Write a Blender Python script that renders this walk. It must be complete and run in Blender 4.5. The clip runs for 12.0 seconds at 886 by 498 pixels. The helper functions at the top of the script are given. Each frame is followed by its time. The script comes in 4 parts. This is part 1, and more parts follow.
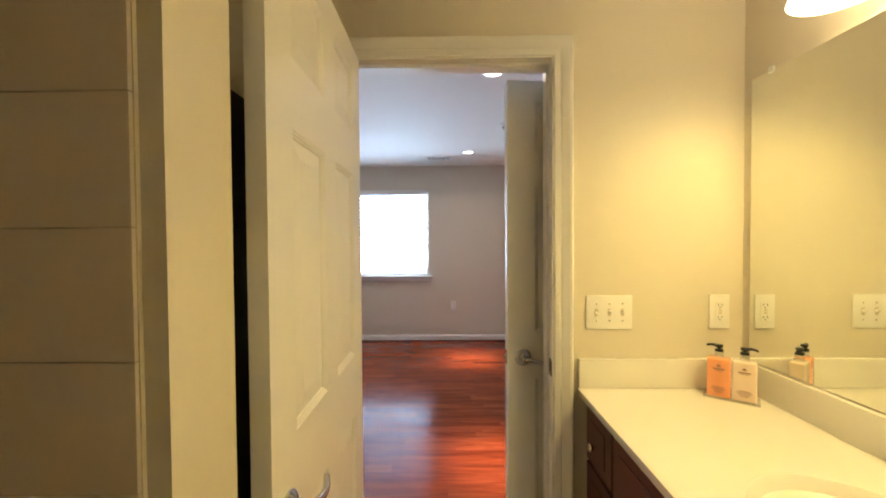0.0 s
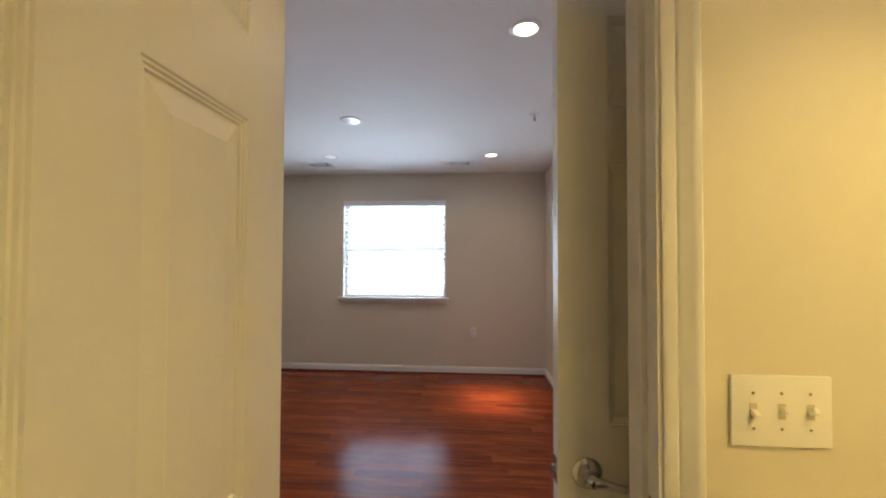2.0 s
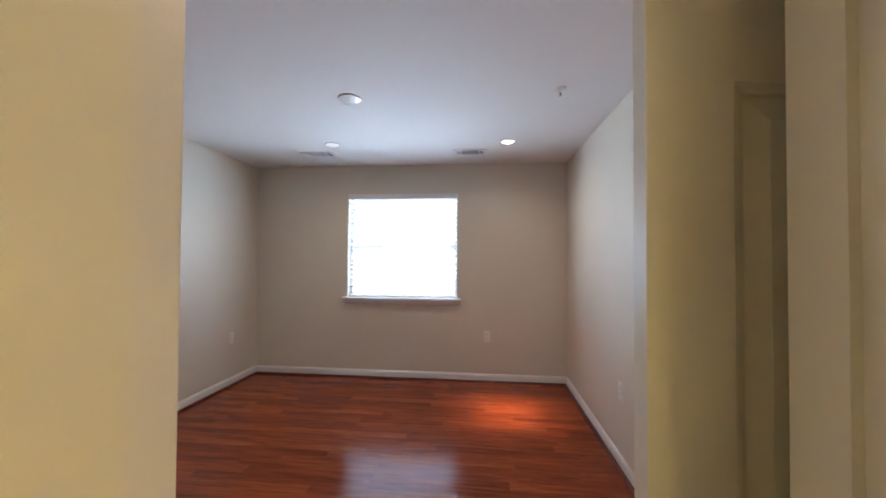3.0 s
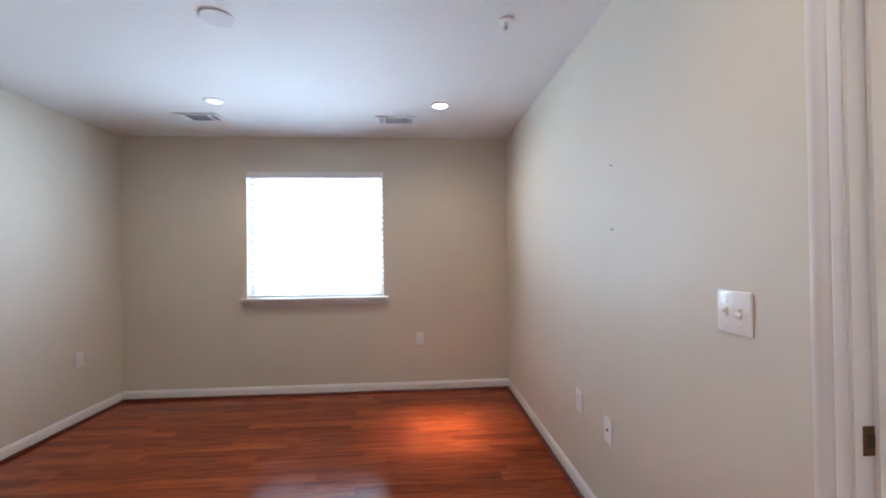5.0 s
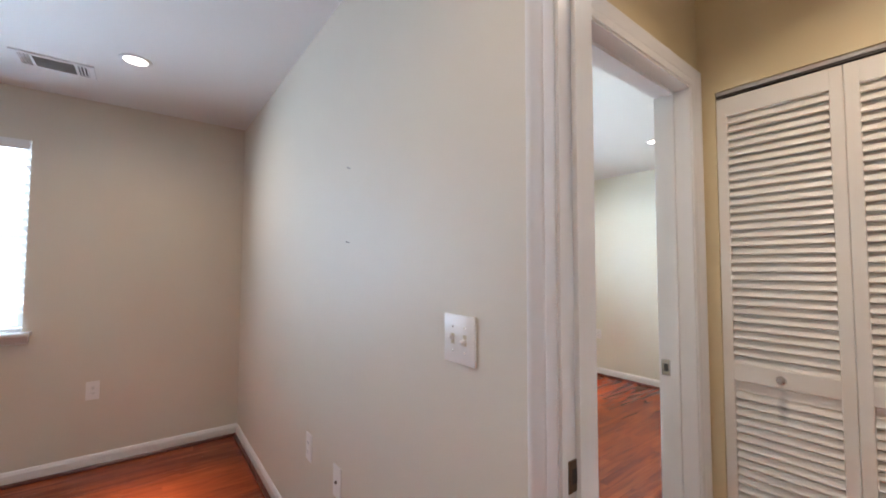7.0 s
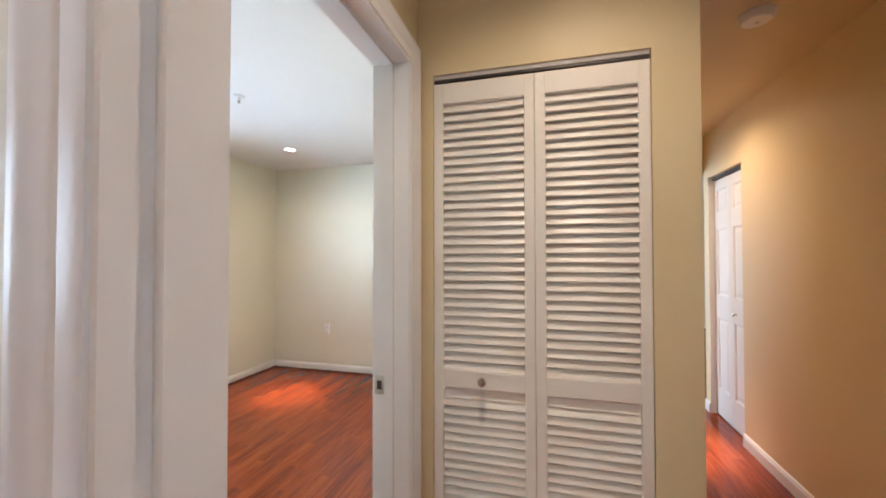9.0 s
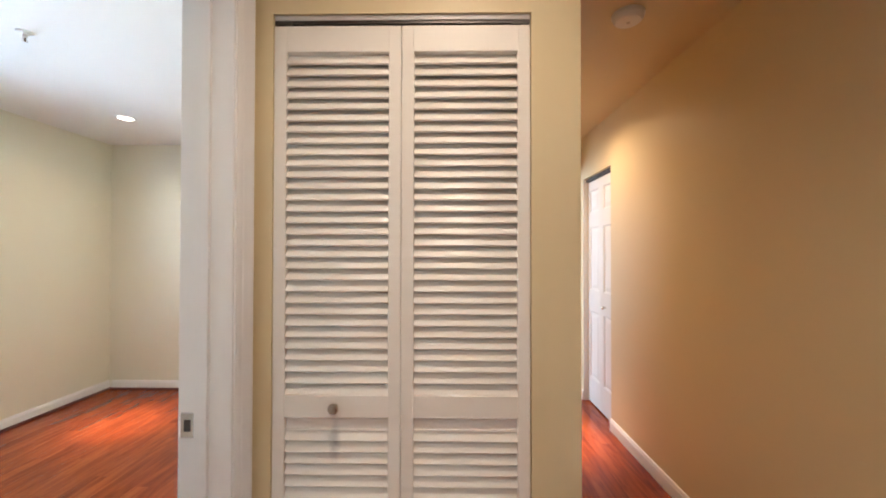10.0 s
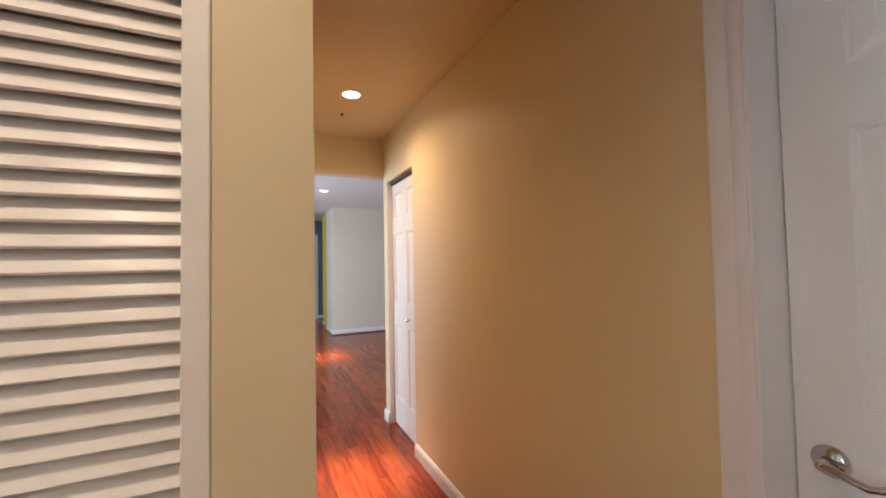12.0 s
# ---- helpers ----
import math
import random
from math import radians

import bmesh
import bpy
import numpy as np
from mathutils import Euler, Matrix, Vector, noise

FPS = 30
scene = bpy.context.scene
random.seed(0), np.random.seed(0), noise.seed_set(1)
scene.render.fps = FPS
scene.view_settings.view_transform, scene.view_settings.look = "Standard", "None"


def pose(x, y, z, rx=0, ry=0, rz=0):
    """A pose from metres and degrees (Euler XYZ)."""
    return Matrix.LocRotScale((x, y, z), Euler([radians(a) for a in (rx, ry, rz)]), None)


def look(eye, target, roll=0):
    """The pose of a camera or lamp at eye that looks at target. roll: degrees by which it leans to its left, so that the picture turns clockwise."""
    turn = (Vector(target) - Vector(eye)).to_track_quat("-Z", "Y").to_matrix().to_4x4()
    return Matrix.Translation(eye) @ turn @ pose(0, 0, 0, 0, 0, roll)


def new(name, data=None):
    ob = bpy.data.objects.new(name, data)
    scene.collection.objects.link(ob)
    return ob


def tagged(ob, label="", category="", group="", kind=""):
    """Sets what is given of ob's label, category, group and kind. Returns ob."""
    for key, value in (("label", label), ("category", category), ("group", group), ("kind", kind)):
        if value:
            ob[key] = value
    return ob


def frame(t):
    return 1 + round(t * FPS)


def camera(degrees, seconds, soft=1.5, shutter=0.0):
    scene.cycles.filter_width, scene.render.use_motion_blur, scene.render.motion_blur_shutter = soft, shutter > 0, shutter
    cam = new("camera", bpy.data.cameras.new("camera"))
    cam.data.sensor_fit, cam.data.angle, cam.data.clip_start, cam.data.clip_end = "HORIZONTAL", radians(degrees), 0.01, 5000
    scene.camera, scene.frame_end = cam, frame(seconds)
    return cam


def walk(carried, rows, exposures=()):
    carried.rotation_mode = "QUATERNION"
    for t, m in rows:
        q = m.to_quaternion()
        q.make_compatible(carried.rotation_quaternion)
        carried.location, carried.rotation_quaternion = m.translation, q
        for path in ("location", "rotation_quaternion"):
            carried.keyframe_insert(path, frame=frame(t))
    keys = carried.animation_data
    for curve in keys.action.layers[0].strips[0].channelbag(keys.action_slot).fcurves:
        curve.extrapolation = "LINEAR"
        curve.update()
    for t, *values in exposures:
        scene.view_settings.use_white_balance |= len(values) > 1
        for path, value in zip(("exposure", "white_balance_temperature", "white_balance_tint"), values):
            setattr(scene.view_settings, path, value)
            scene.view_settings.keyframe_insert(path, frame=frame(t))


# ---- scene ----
import itertools

cam = camera(97.3, 12.0, soft=1.9)
EXPOSURES = [(0.0, -0.08, 6050, 13), (1.2, -0.46, 6150, 14), (2.0, -0.52, 6450, 14), (2.7, -0.42, 6300, 15), (4.5, 0.0, 6050, 13), (5.8, -0.18, 6050, 13), (6.5, -0.21, 6100, 13), (7.2, -0.05, 6150, 14), (9.0, -0.03, 6300, 14), (9.5, 0.05, 6330, 14), (10.5, 0.16, 6400, 14), (12.0, 0.0, 6500, 15)]
W_BED1, W_BED2, W_LIV = 84, 142, 165
W_CAN, W_HALL, W_VEST, W_BATH = 420, 62, 45, 11.5
BLIND_TILT, SLAT_TILT = -22, 57
PATH = [
    (0, (1.245, 0.448, 1.404), (1.219, 2.447, 1.362), -0.4),
    (0.5, (1.247, 0.621, 1.406), (1.218, 2.62, 1.377), -0.2),
    (1, (1.254, 0.78, 1.407), (1.237, 2.779, 1.408), 0.1),
    (1.5, (1.277, 0.954, 1.409), (1.206, 2.953, 1.436), -0.0),
    (2, (1.288, 1.123, 1.405), (1.145, 3.118, 1.451), 0.2),
    (2.5, (1.28, 1.299, 1.402), (1.071, 3.287, 1.449), 0.4),
    (4.5, (1.264, 1.981, 1.335), (1.206, 3.98, 1.348), -0.5),
    (5, (1.304, 2.105, 1.326), (1.434, 4.101, 1.346), -0.7),
    (5.5, (1.363, 2.197, 1.316), (1.729, 4.163, 1.348), -0.9),
    (6, (1.444, 2.269, 1.315), (2.085, 4.163, 1.366), -0.9),
    (6.5, (1.498, 2.339, 1.311), (2.441, 4.101, 1.378), -0.4),
    (7, (1.558, 2.392, 1.327), (2.773, 3.978, 1.421), 0.2),
    (9, (1.978, 2.528, 1.369), (3.905, 3.063, 1.405), -0.1),
    (9.5, (2.1, 2.507, 1.356), (4.083, 2.766, 1.383), 0.2),
    (10, (2.238, 2.452, 1.357), (4.238, 2.481, 1.381), 0.1),
    (10.5, (2.35, 2.386, 1.362), (4.341, 2.194, 1.39), -0.0),
    (11, (2.463, 2.33, 1.364), (4.408, 1.869, 1.405), -0.3),
    (11.5, (2.565, 2.267, 1.358), (4.434, 1.558, 1.419), -0.6),
    (12, (2.669, 2.177, 1.352), (4.481, 1.332, 1.419), -1.1),
]
walk(cam, [(t, look(eye, target, roll)) for t, eye, target, roll in PATH], EXPOSURES)

# ---- world and lights ----
H = 2.445          # ceiling height
world = bpy.data.worlds.new("world")
scene.world = world
world.use_nodes = True
wn = world.node_tree
sky = wn.nodes.new("ShaderNodeTexSky")
sky.sky_type, sky.sun_disc = "NISHITA", False
sky.sun_elevation, sky.sun_rotation = radians(50), radians(200)
wn.links.new(sky.outputs[0], wn.nodes["Background"].inputs[0])
wn.nodes["Background"].inputs[1].default_value = 0.1


def area_lamp(name, m, sx, sy, watts, colour):
    data = bpy.data.lights.new(name, "AREA")
    data.shape, data.size, data.size_y, data.energy, data.color = "RECTANGLE", sx, sy, watts, colour
    ob = new(name, data)
    ob.matrix_world = m
    return ob


def spot_lamp(name, x, y, z, watts, colour, cone, blend=1.0, radius=0.05):
    data = bpy.data.lights.new(name, "SPOT")
    data.energy, data.color, data.spot_size, data.spot_blend, data.shadow_soft_size = watts, colour, radians(cone), blend, radius
    ob = new(name, data)
    ob.location = (x, y, z)
    return ob


def point_lamp(name, x, y, z, watts, colour, radius=0.04):
    data = bpy.data.lights.new(name, "POINT")
    data.energy, data.color, data.shadow_soft_size = watts, colour, radius
    ob = new(name, data)
    ob.location = (x, y, z)
    return ob


DAY = (0.645, 0.83, 1.0)
WARM = (1.0, 0.76, 0.52)
AMBER = (1.0, 0.71, 0.43)
LOBBY = (1.0, 0.82, 0.62)
LOBBY_X, LOBBY_Y = 2.74, 2.42
BULB = (1.0, 0.71, 0.185)
# daylight standing in both bedroom windows and in an assumed, unseen living opening
area_lamp("daylight_bedroom", look((0.337, 6.07, 1.50), (0.337, 5.0, 1.42)), 1.26, 1.12, W_BED1, DAY)
area_lamp("daylight_second_bedroom", look((3.867, 6.03, 1.50), (3.867, 5.0, 1.42)), 1.26, 1.12, W_BED2, DAY)
area_lamp("daylight_living_assumed", look((8.0, 4.10, 1.30), (8.0, 3.0, 1.2)), 2.8, 1.9, W_LIV, DAY)
# recessed ceiling lamps that are switched on
for x, y, w in ((1.533, 2.888, W_CAN), (1.488, 5.053, W_CAN), (5.33, 5.055, W_CAN), (8.634, 1.33, W_CAN)):
    spot_lamp("can_light", x, y, H - 0.012, w * 0.5, WARM, 34)
    spot_lamp("can_light", x, y, H - 0.013, w * 1.1, WARM, 19)
    spot_lamp("can_light_wide", x, y, H - 0.014, w * 0.062, WARM, 160)
for x, y, k in ((-0.154, 5.02, 0.07), (3.439, 4.09, 0.04), (5.10, 3.95, 0.04)):
    spot_lamp("can_light_wide", x, y, H - 0.014, W_CAN * k, WARM, 160)
spot_lamp("can_light", 5.158, 1.647, H - 0.012, W_CAN * 0.8, WARM, 30)
spot_lamp("can_light", 5.158, 1.647, H - 0.013, W_CAN * 1.1, WARM, 19)
spot_lamp("can_light_wide", 5.158, 1.647, H - 0.014, W_HALL, AMBER, 155)
spot_lamp("can_light_wide", LOBBY_X, LOBBY_Y, H - 0.014, W_VEST, LOBBY, 142)
# vanity bulbs
for y in (1.37, 1.09, 0.81):
    point_lamp("vanity_bulb", 2.15, y, 2.024, W_BATH, BULB, 0.03)

# ---- materials ----


def material(name, colour, rough=0.5, metal=0.0, spec=0.5, mottle=0.0, scale=3.0, bump=0.0, bump_scale=200.0, coat=0.0):
    """Plain surface with a large-scale mottling of tone and a fine relief."""
    m = bpy.data.materials.new(name)
    m.use_nodes = True
    nt = m.node_tree
    b = nt.nodes["Principled BSDF"]
    b.inputs["Base Color"].default_value = (*colour, 1)
    b.inputs["Roughness"].default_value = rough
    b.inputs["Metallic"].default_value = metal
    b.inputs["Specular IOR Level"].default_value = spec
    b.inputs["Coat Weight"].default_value = coat
    co = nt.nodes.new("ShaderNodeNewGeometry")
    if mottle:
        n = nt.nodes.new("ShaderNodeTexNoise")
        n.inputs["Scale"].default_value, n.inputs["Detail"].default_value = scale, 5
        nt.links.new(co.outputs["Position"], n.inputs["Vector"])
        mix = nt.nodes.new("ShaderNodeMix")
        mix.data_type = "RGBA"
        mix.inputs["A"].default_value = (*[c * (1 - mottle) for c in colour], 1)
        mix.inputs["B"].default_value = (*[min(1, c * (1 + mottle)) for c in colour], 1)
        nt.links.new(n.outputs["Fac"], mix.inputs["Factor"])
        nt.links.new(mix.outputs["Result"], b.inputs["Base Color"])
        mr = nt.nodes.new("ShaderNodeMapRange")
        mr.inputs["To Min"].default_value, mr.inputs["To Max"].default_value = rough - 0.02, rough + 0.02
        nt.links.new(n.outputs["Fac"], mr.inputs["Value"])
        nt.links.new(mr.outputs["Result"], b.inputs["Roughness"])
    if bump:
        n2 = nt.nodes.new("ShaderNodeTexNoise")
        n2.inputs["Scale"].default_value, n2.inputs["Detail"].default_value = bump_scale, 3
        nt.links.new(co.outputs["Position"], n2.inputs["Vector"])
        bp = nt.nodes.new("ShaderNodeBump")
        bp.inputs["Strength"].default_value, bp.inputs["Distance"].default_value = bump, 0.002
        nt.links.new(n2.outputs["Fac"], bp.inputs["Height"])
        nt.links.new(bp.outputs["Normal"], b.inputs["Normal"])
    return m


def wood_floor(name, island):
    """Red cherry strip flooring: each board its own tone, long grain, satin lacquer."""
    m = bpy.data.materials.new(name)
    m.use_nodes = True
    nt = m.node_tree
    b = nt.nodes["Principled BSDF"]
    if island:
        rnd = nt.nodes.new("ShaderNodeNewGeometry").outputs["Random Per Island"]
    else:
        rnd = nt.nodes.new("ShaderNodeObjectInfo").outputs["Random"]
    geo = nt.nodes.new("ShaderNodeNewGeometry")
    shift = nt.nodes.new("ShaderNodeVectorMath")
    shift.operation = "MULTIPLY_ADD"
    shift.inputs[1].default_value = (1.5, 15.0, 1.0)
    comb = nt.nodes.new("ShaderNodeCombineXYZ")
    mul = nt.nodes.new("ShaderNodeMath")
    mul.operation = "MULTIPLY"
    mul.inputs[1].default_value = 57.0
    nt.links.new(rnd, mul.inputs[0])
    nt.links.new(mul.outputs[0], comb.inputs[2])
    nt.links.new(mul.outputs[0], comb.inputs[0])
    nt.links.new(geo.outputs["Position"], shift.inputs[0])
    nt.links.new(comb.outputs[0], shift.inputs[2])
    n = nt.nodes.new("ShaderNodeTexNoise")
    n.inputs["Scale"].default_value, n.inputs["Detail"].default_value, n.inputs["Distortion"].default_value = 1.5, 5, 1.1
    nt.links.new(shift.outputs[0], n.inputs["Vector"])
    fine = nt.nodes.new("ShaderNodeTexNoise")
    fine.inputs["Scale"].default_value, fine.inputs["Detail"].default_value = 4.0, 3
    nt.links.new(shift.outputs[0], fine.inputs["Vector"])
    ramp = nt.nodes.new("ShaderNodeValToRGB")
    ramp.color_ramp.elements[0].position, ramp.color_ramp.elements[0].color = 0.25, (0.150, 0.024, 0.008, 1)
    ramp.color_ramp.elements[1].position, ramp.color_ramp.elements[1].color = 0.78, (0.35, 0.074, 0.021, 1)
    e = ramp.color_ramp.elements.new(0.5)
    e.color = (0.25, 0.045, 0.013, 1)
    add = nt.nodes.new("ShaderNodeMath")
    add.operation = "MULTIPLY_ADD"
    add.inputs[1].default_value = 0.30
    nt.links.new(rnd, add.inputs[0])
    nt.links.new(n.outputs["Fac"], add.inputs[2])
    sub = nt.nodes.new("ShaderNodeMath")
    sub.operation = "MULTIPLY_ADD"
    sub.inputs[1].default_value = 0.16
    nt.links.new(fine.outputs["Fac"], sub.inputs[0])
    nt.links.new(add.outputs[0], sub.inputs[2])
    off = nt.nodes.new("ShaderNodeMath")
    off.operation = "SUBTRACT"
    off.inputs[1].default_value = 0.23
    nt.links.new(sub.outputs[0], off.inputs[0])
    nt.links.new(off.outputs[0], ramp.inputs["Fac"])
    # short dark flecks of open grain along the boards
    stretch = nt.nodes.new("ShaderNodeVectorMath")
    stretch.operation = "MULTIPLY"
    stretch.inputs[1].default_value = (3.0, 4.5, 1.0)
    nt.links.new(shift.outputs[0], stretch.inputs[0])
    fleck = nt.nodes.new("ShaderNodeTexNoise")
    fleck.inputs["Scale"].default_value, fleck.inputs["Detail"].default_value, fleck.inputs["Distortion"].default_value = 1.0, 2, 0.4
    nt.links.new(stretch.outputs[0], fleck.inputs["Vector"])
    cut = nt.nodes.new("ShaderNodeMapRange")
    cut.inputs["From Min"].default_value, cut.inputs["From Max"].default_value = 0.60, 0.72
    cut.inputs["To Min"].default_value, cut.inputs["To Max"].default_value = 0.0, 0.42
    nt.links.new(fleck.outputs["Fac"], cut.inputs["Value"])
    grain = nt.nodes.new("ShaderNodeMix")
    grain.data_type = "RGBA"
    grain.inputs["B"].default_value = (0.055, 0.010, 0.004, 1)
    nt.links.new(cut.outputs["Result"], grain.inputs["Factor"])
    nt.links.new(ramp.outputs["Color"], grain.inputs["A"])
    nt.links.new(grain.outputs["Result"], b.inputs["Base Color"])
    b.inputs["Roughness"].default_value = 0.2
    b.inputs["Specular IOR Level"].default_value = 0.3
    mr = nt.nodes.new("ShaderNodeMapRange")
    mr.inputs["To Min"].default_value, mr.inputs["To Max"].default_value = 0.15, 0.23
    nt.links.new(n.outputs["Fac"], mr.inputs["Value"])
    nt.links.new(mr.outputs["Result"], b.inputs["Roughness"])
    return m


def glow(name, colour, strength):
    m = bpy.data.materials.new(name)
    m.use_nodes = True
    b = m.node_tree.nodes["Principled BSDF"]
    b.inputs["Base Color"].default_value = (0.9, 0.9, 0.9, 1)
    b.inputs["Emission Color"].default_value = (*colour, 1)
    b.inputs["Emission Strength"].default_value = strength
    return m


def blind_plastic():
    m = bpy.data.materials.new("blind_vinyl")
    m.use_nodes = True
    nt = m.node_tree
    b = nt.nodes["Principled BSDF"]
    b.inputs["Base Color"].default_value = (0.86, 0.86, 0.85, 1)
    b.inputs["Roughness"].default_value = 0.4
    tr = nt.nodes.new("ShaderNodeBsdfTranslucent")
    tr.inputs["Color"].default_value = (0.92, 0.93, 0.95, 1)
    mix = nt.nodes.new("ShaderNodeMixShader")
    mix.inputs[0].default_value = 0.55
    nt.links.new(b.outputs[0], mix.inputs[1])
    nt.links.new(tr.outputs[0], mix.inputs[2])
    nt.links.new(mix.outputs[0], nt.nodes["Material Output"].inputs[0])
    return m


def clear_glass(name, tint=(1, 1, 1), rough=0.0):
    m = bpy.data.materials.new(name)
    m.use_nodes = True
    b = m.node_tree.nodes["Principled BSDF"]
    b.inputs["Base Color"].default_value = (*tint, 1)
    b.inputs["Transmission Weight"].default_value = 1.0
    b.inputs["Roughness"].default_value = rough
    b.inputs["IOR"].default_value = 1.45
    return m


PAINT = material("greige_wall_paint", (0.68, 0.62, 0.515), 0.52, mottle=0.03, scale=2.2, bump=0.06, bump_scale=160)
PAINT_PALE = material("pale_cream_wall_paint", (0.76, 0.735, 0.615), 0.52, mottle=0.03, scale=2.2, bump=0.06, bump_scale=160)
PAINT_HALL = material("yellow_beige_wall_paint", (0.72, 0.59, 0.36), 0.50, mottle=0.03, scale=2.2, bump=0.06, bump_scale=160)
CEIL = material("white_ceiling_paint", (0.80, 0.79, 0.77), 0.75, mottle=0.025, scale=1.6, bump=0.08, bump_scale=130)
TRIM = material("white_gloss_trim", (0.80, 0.78, 0.76), 0.30, mottle=0.02, scale=2.5, bump=0.02, bump_scale=250)
DOORW = material("white_satin_door", (0.80, 0.78, 0.74), 0.40, mottle=0.02, scale=2.5, bump=0.02, bump_scale=250)
LOUV = material("white_louver_paint", (0.84, 0.79, 0.72), 0.36, mottle=0.03, scale=4)
def stain(m, centre, radii, colour):
    """A worn smudge of its own shape on a painted surface."""
    nt = m.node_tree
    b = nt.nodes["Principled BSDF"]
    geo = nt.nodes.new("ShaderNodeNewGeometry")
    v = nt.nodes.new("ShaderNodeVectorMath")
    v.operation = "SUBTRACT"
    v.inputs[1].default_value = centre
    nt.links.new(geo.outputs["Position"], v.inputs[0])
    d = nt.nodes.new("ShaderNodeVectorMath")
    d.operation = "DIVIDE"
    d.inputs[1].default_value = radii
    nt.links.new(v.outputs[0], d.inputs[0])
    n = nt.nodes.new("ShaderNodeTexNoise")
    n.inputs["Scale"].default_value = 45
    nt.links.new(geo.outputs["Position"], n.inputs["Vector"])
    ln = nt.nodes.new("ShaderNodeVectorMath")
    ln.operation = "LENGTH"
    nt.links.new(d.outputs[0], ln.inputs[0])
    add = nt.nodes.new("ShaderNodeMath")
    nt.links.new(ln.outputs["Value"], add.inputs[0])
    nt.links.new(n.outputs["Fac"], add.inputs[1])
    mr = nt.nodes.new("ShaderNodeMapRange")
    mr.inputs["From Min"].default_value, mr.inputs["From Max"].default_value = 0.7, 1.6
    mr.inputs["To Min"].default_value, mr.inputs["To Max"].default_value = 0.75, 0.0
    nt.links.new(add.outputs[0], mr.inputs["Value"])
    mix = nt.nodes.new("ShaderNodeMix")
    mix.data_type = "RGBA"
    mix.inputs["B"].default_value = (*colour, 1)
    nt.links.new(mr.outputs["Result"], mix.inputs["Factor"])
    nt.links.new(b.inputs["Base Color"].links[0].from_socket, mix.inputs["A"])
    nt.links.new(mix.outputs["Result"], b.inputs["Base Color"])


stain(LOUV, (3.26, 2.752, 0.86), (0.2, 0.016, 0.055), (0.40, 0.37, 0.36))
PLATE = material("white_plastic_plate", (0.82, 0.80, 0.77), 0.3, mottle=0.02, scale=20)
SLOT = material("dark_slot", (0.05, 0.045, 0.04), 0.6)
CHROME = material("polished_chrome", (0.56, 0.55, 0.53), 0.07, metal=1.0, mottle=0.03, scale=40)
NICKEL = material("brushed_nickel", (0.62, 0.57, 0.50), 0.26, metal=1.0, mottle=0.05, scale=60)
BRONZE = material("aged_strike_metal", (0.17, 0.12, 0.085), 0.32, metal=1.0, mottle=0.2, scale=50)
COUNTER = material("cultured_marble", (0.82, 0.79, 0.73), 0.16, mottle=0.03, scale=4, coat=0.4)
CHERRY = material("dark_cherry_cabinet", (0.075, 0.017, 0.010), 0.30, mottle=0.35, scale=7, bump=0.06, bump_scale=120)
ESPRESSO = material("near_black_cabinet", (0.012, 0.007, 0.005), 0.4, mottle=0.3, scale=7)
TILE = material("beige_glazed_tile", (0.60, 0.52, 0.44), 0.14, mottle=0.07, scale=9, bump=0.02, bump_scale=30)
GROUT = material("pale_grout", (0.62, 0.55, 0.42), 0.8, mottle=0.1, scale=60)
SHOE = material("stained_shoe_molding", (0.10, 0.018, 0.008), 0.3, mottle=0.3, scale=14)
BLIND = blind_plastic()
GLASS = clear_glass("window_glass")
LENS_ON = glow("lit_lamp_lens", (1.0, 0.90, 0.76), 9.0)
LENS_DIM = glow("dimly_lit_lamp_lens", (1.0, 0.95, 0.88), 1.1)
GLOSSP = material("glossy_white_plastic", (0.84, 0.84, 0.84), 0.09, mottle=0.01, scale=30, coat=0.5)
SHADE = glow("lit_frosted_shade", (1.0, 0.76, 0.38), 8.0)
BLACKP = material("black_pump_plastic", (0.015, 0.014, 0.014), 0.3, mottle=0.1, scale=60)
PEACH = material("peach_hand_soap", (0.87, 0.37, 0.17), 0.18, mottle=0.05, scale=30, coat=0.5)
LOTION = material("pale_pink_lotion", (0.84, 0.68, 0.56), 0.2, mottle=0.04, scale=30, coat=0.5)
CLEARP = material("clear_acrylic", (0.80, 0.78, 0.70), 0.08, mottle=0.02, scale=30)
CLEARP.node_tree.nodes["Principled BSDF"].inputs["Alpha"].default_value = 0.22
LABELD = material("dark_print", (0.36, 0.18, 0.11), 0.4)
YELLOW = material("yellow_wall_paint", (0.72, 0.52, 0.06), 0.5, mottle=0.04, scale=3, bump=0.1, bump_scale=160)
BLUE = material("slate_blue_wall_paint", (0.10, 0.15, 0.20), 0.5, mottle=0.04, scale=3, bump=0.1, bump_scale=160)
VENT = material("white_enamel_register", (0.78, 0.78, 0.78), 0.4, mottle=0.03, scale=30)
DUCT_SHADE = material("painted_duct_shade", (0.05, 0.05, 0.055), 0.7, mottle=0.1, scale=30)
TRACK = material("dark_steel_track", (0.09, 0.08, 0.075), 0.4, metal=0.8, mottle=0.2, scale=30)
SMUDGE = material("grey_scuffed_paint", (0.55, 0.52, 0.50), 0.4, mottle=0.15, scale=25)
PLANK = wood_floor("cherry_floor_board", False)
PLANK_FAR = wood_floor("cherry_floor_boards_joined", True)
MIRROR = material("silvered_mirror", (0.86, 0.88, 0.82), 0.015, metal=1.0)

# ---- mesh helpers ----


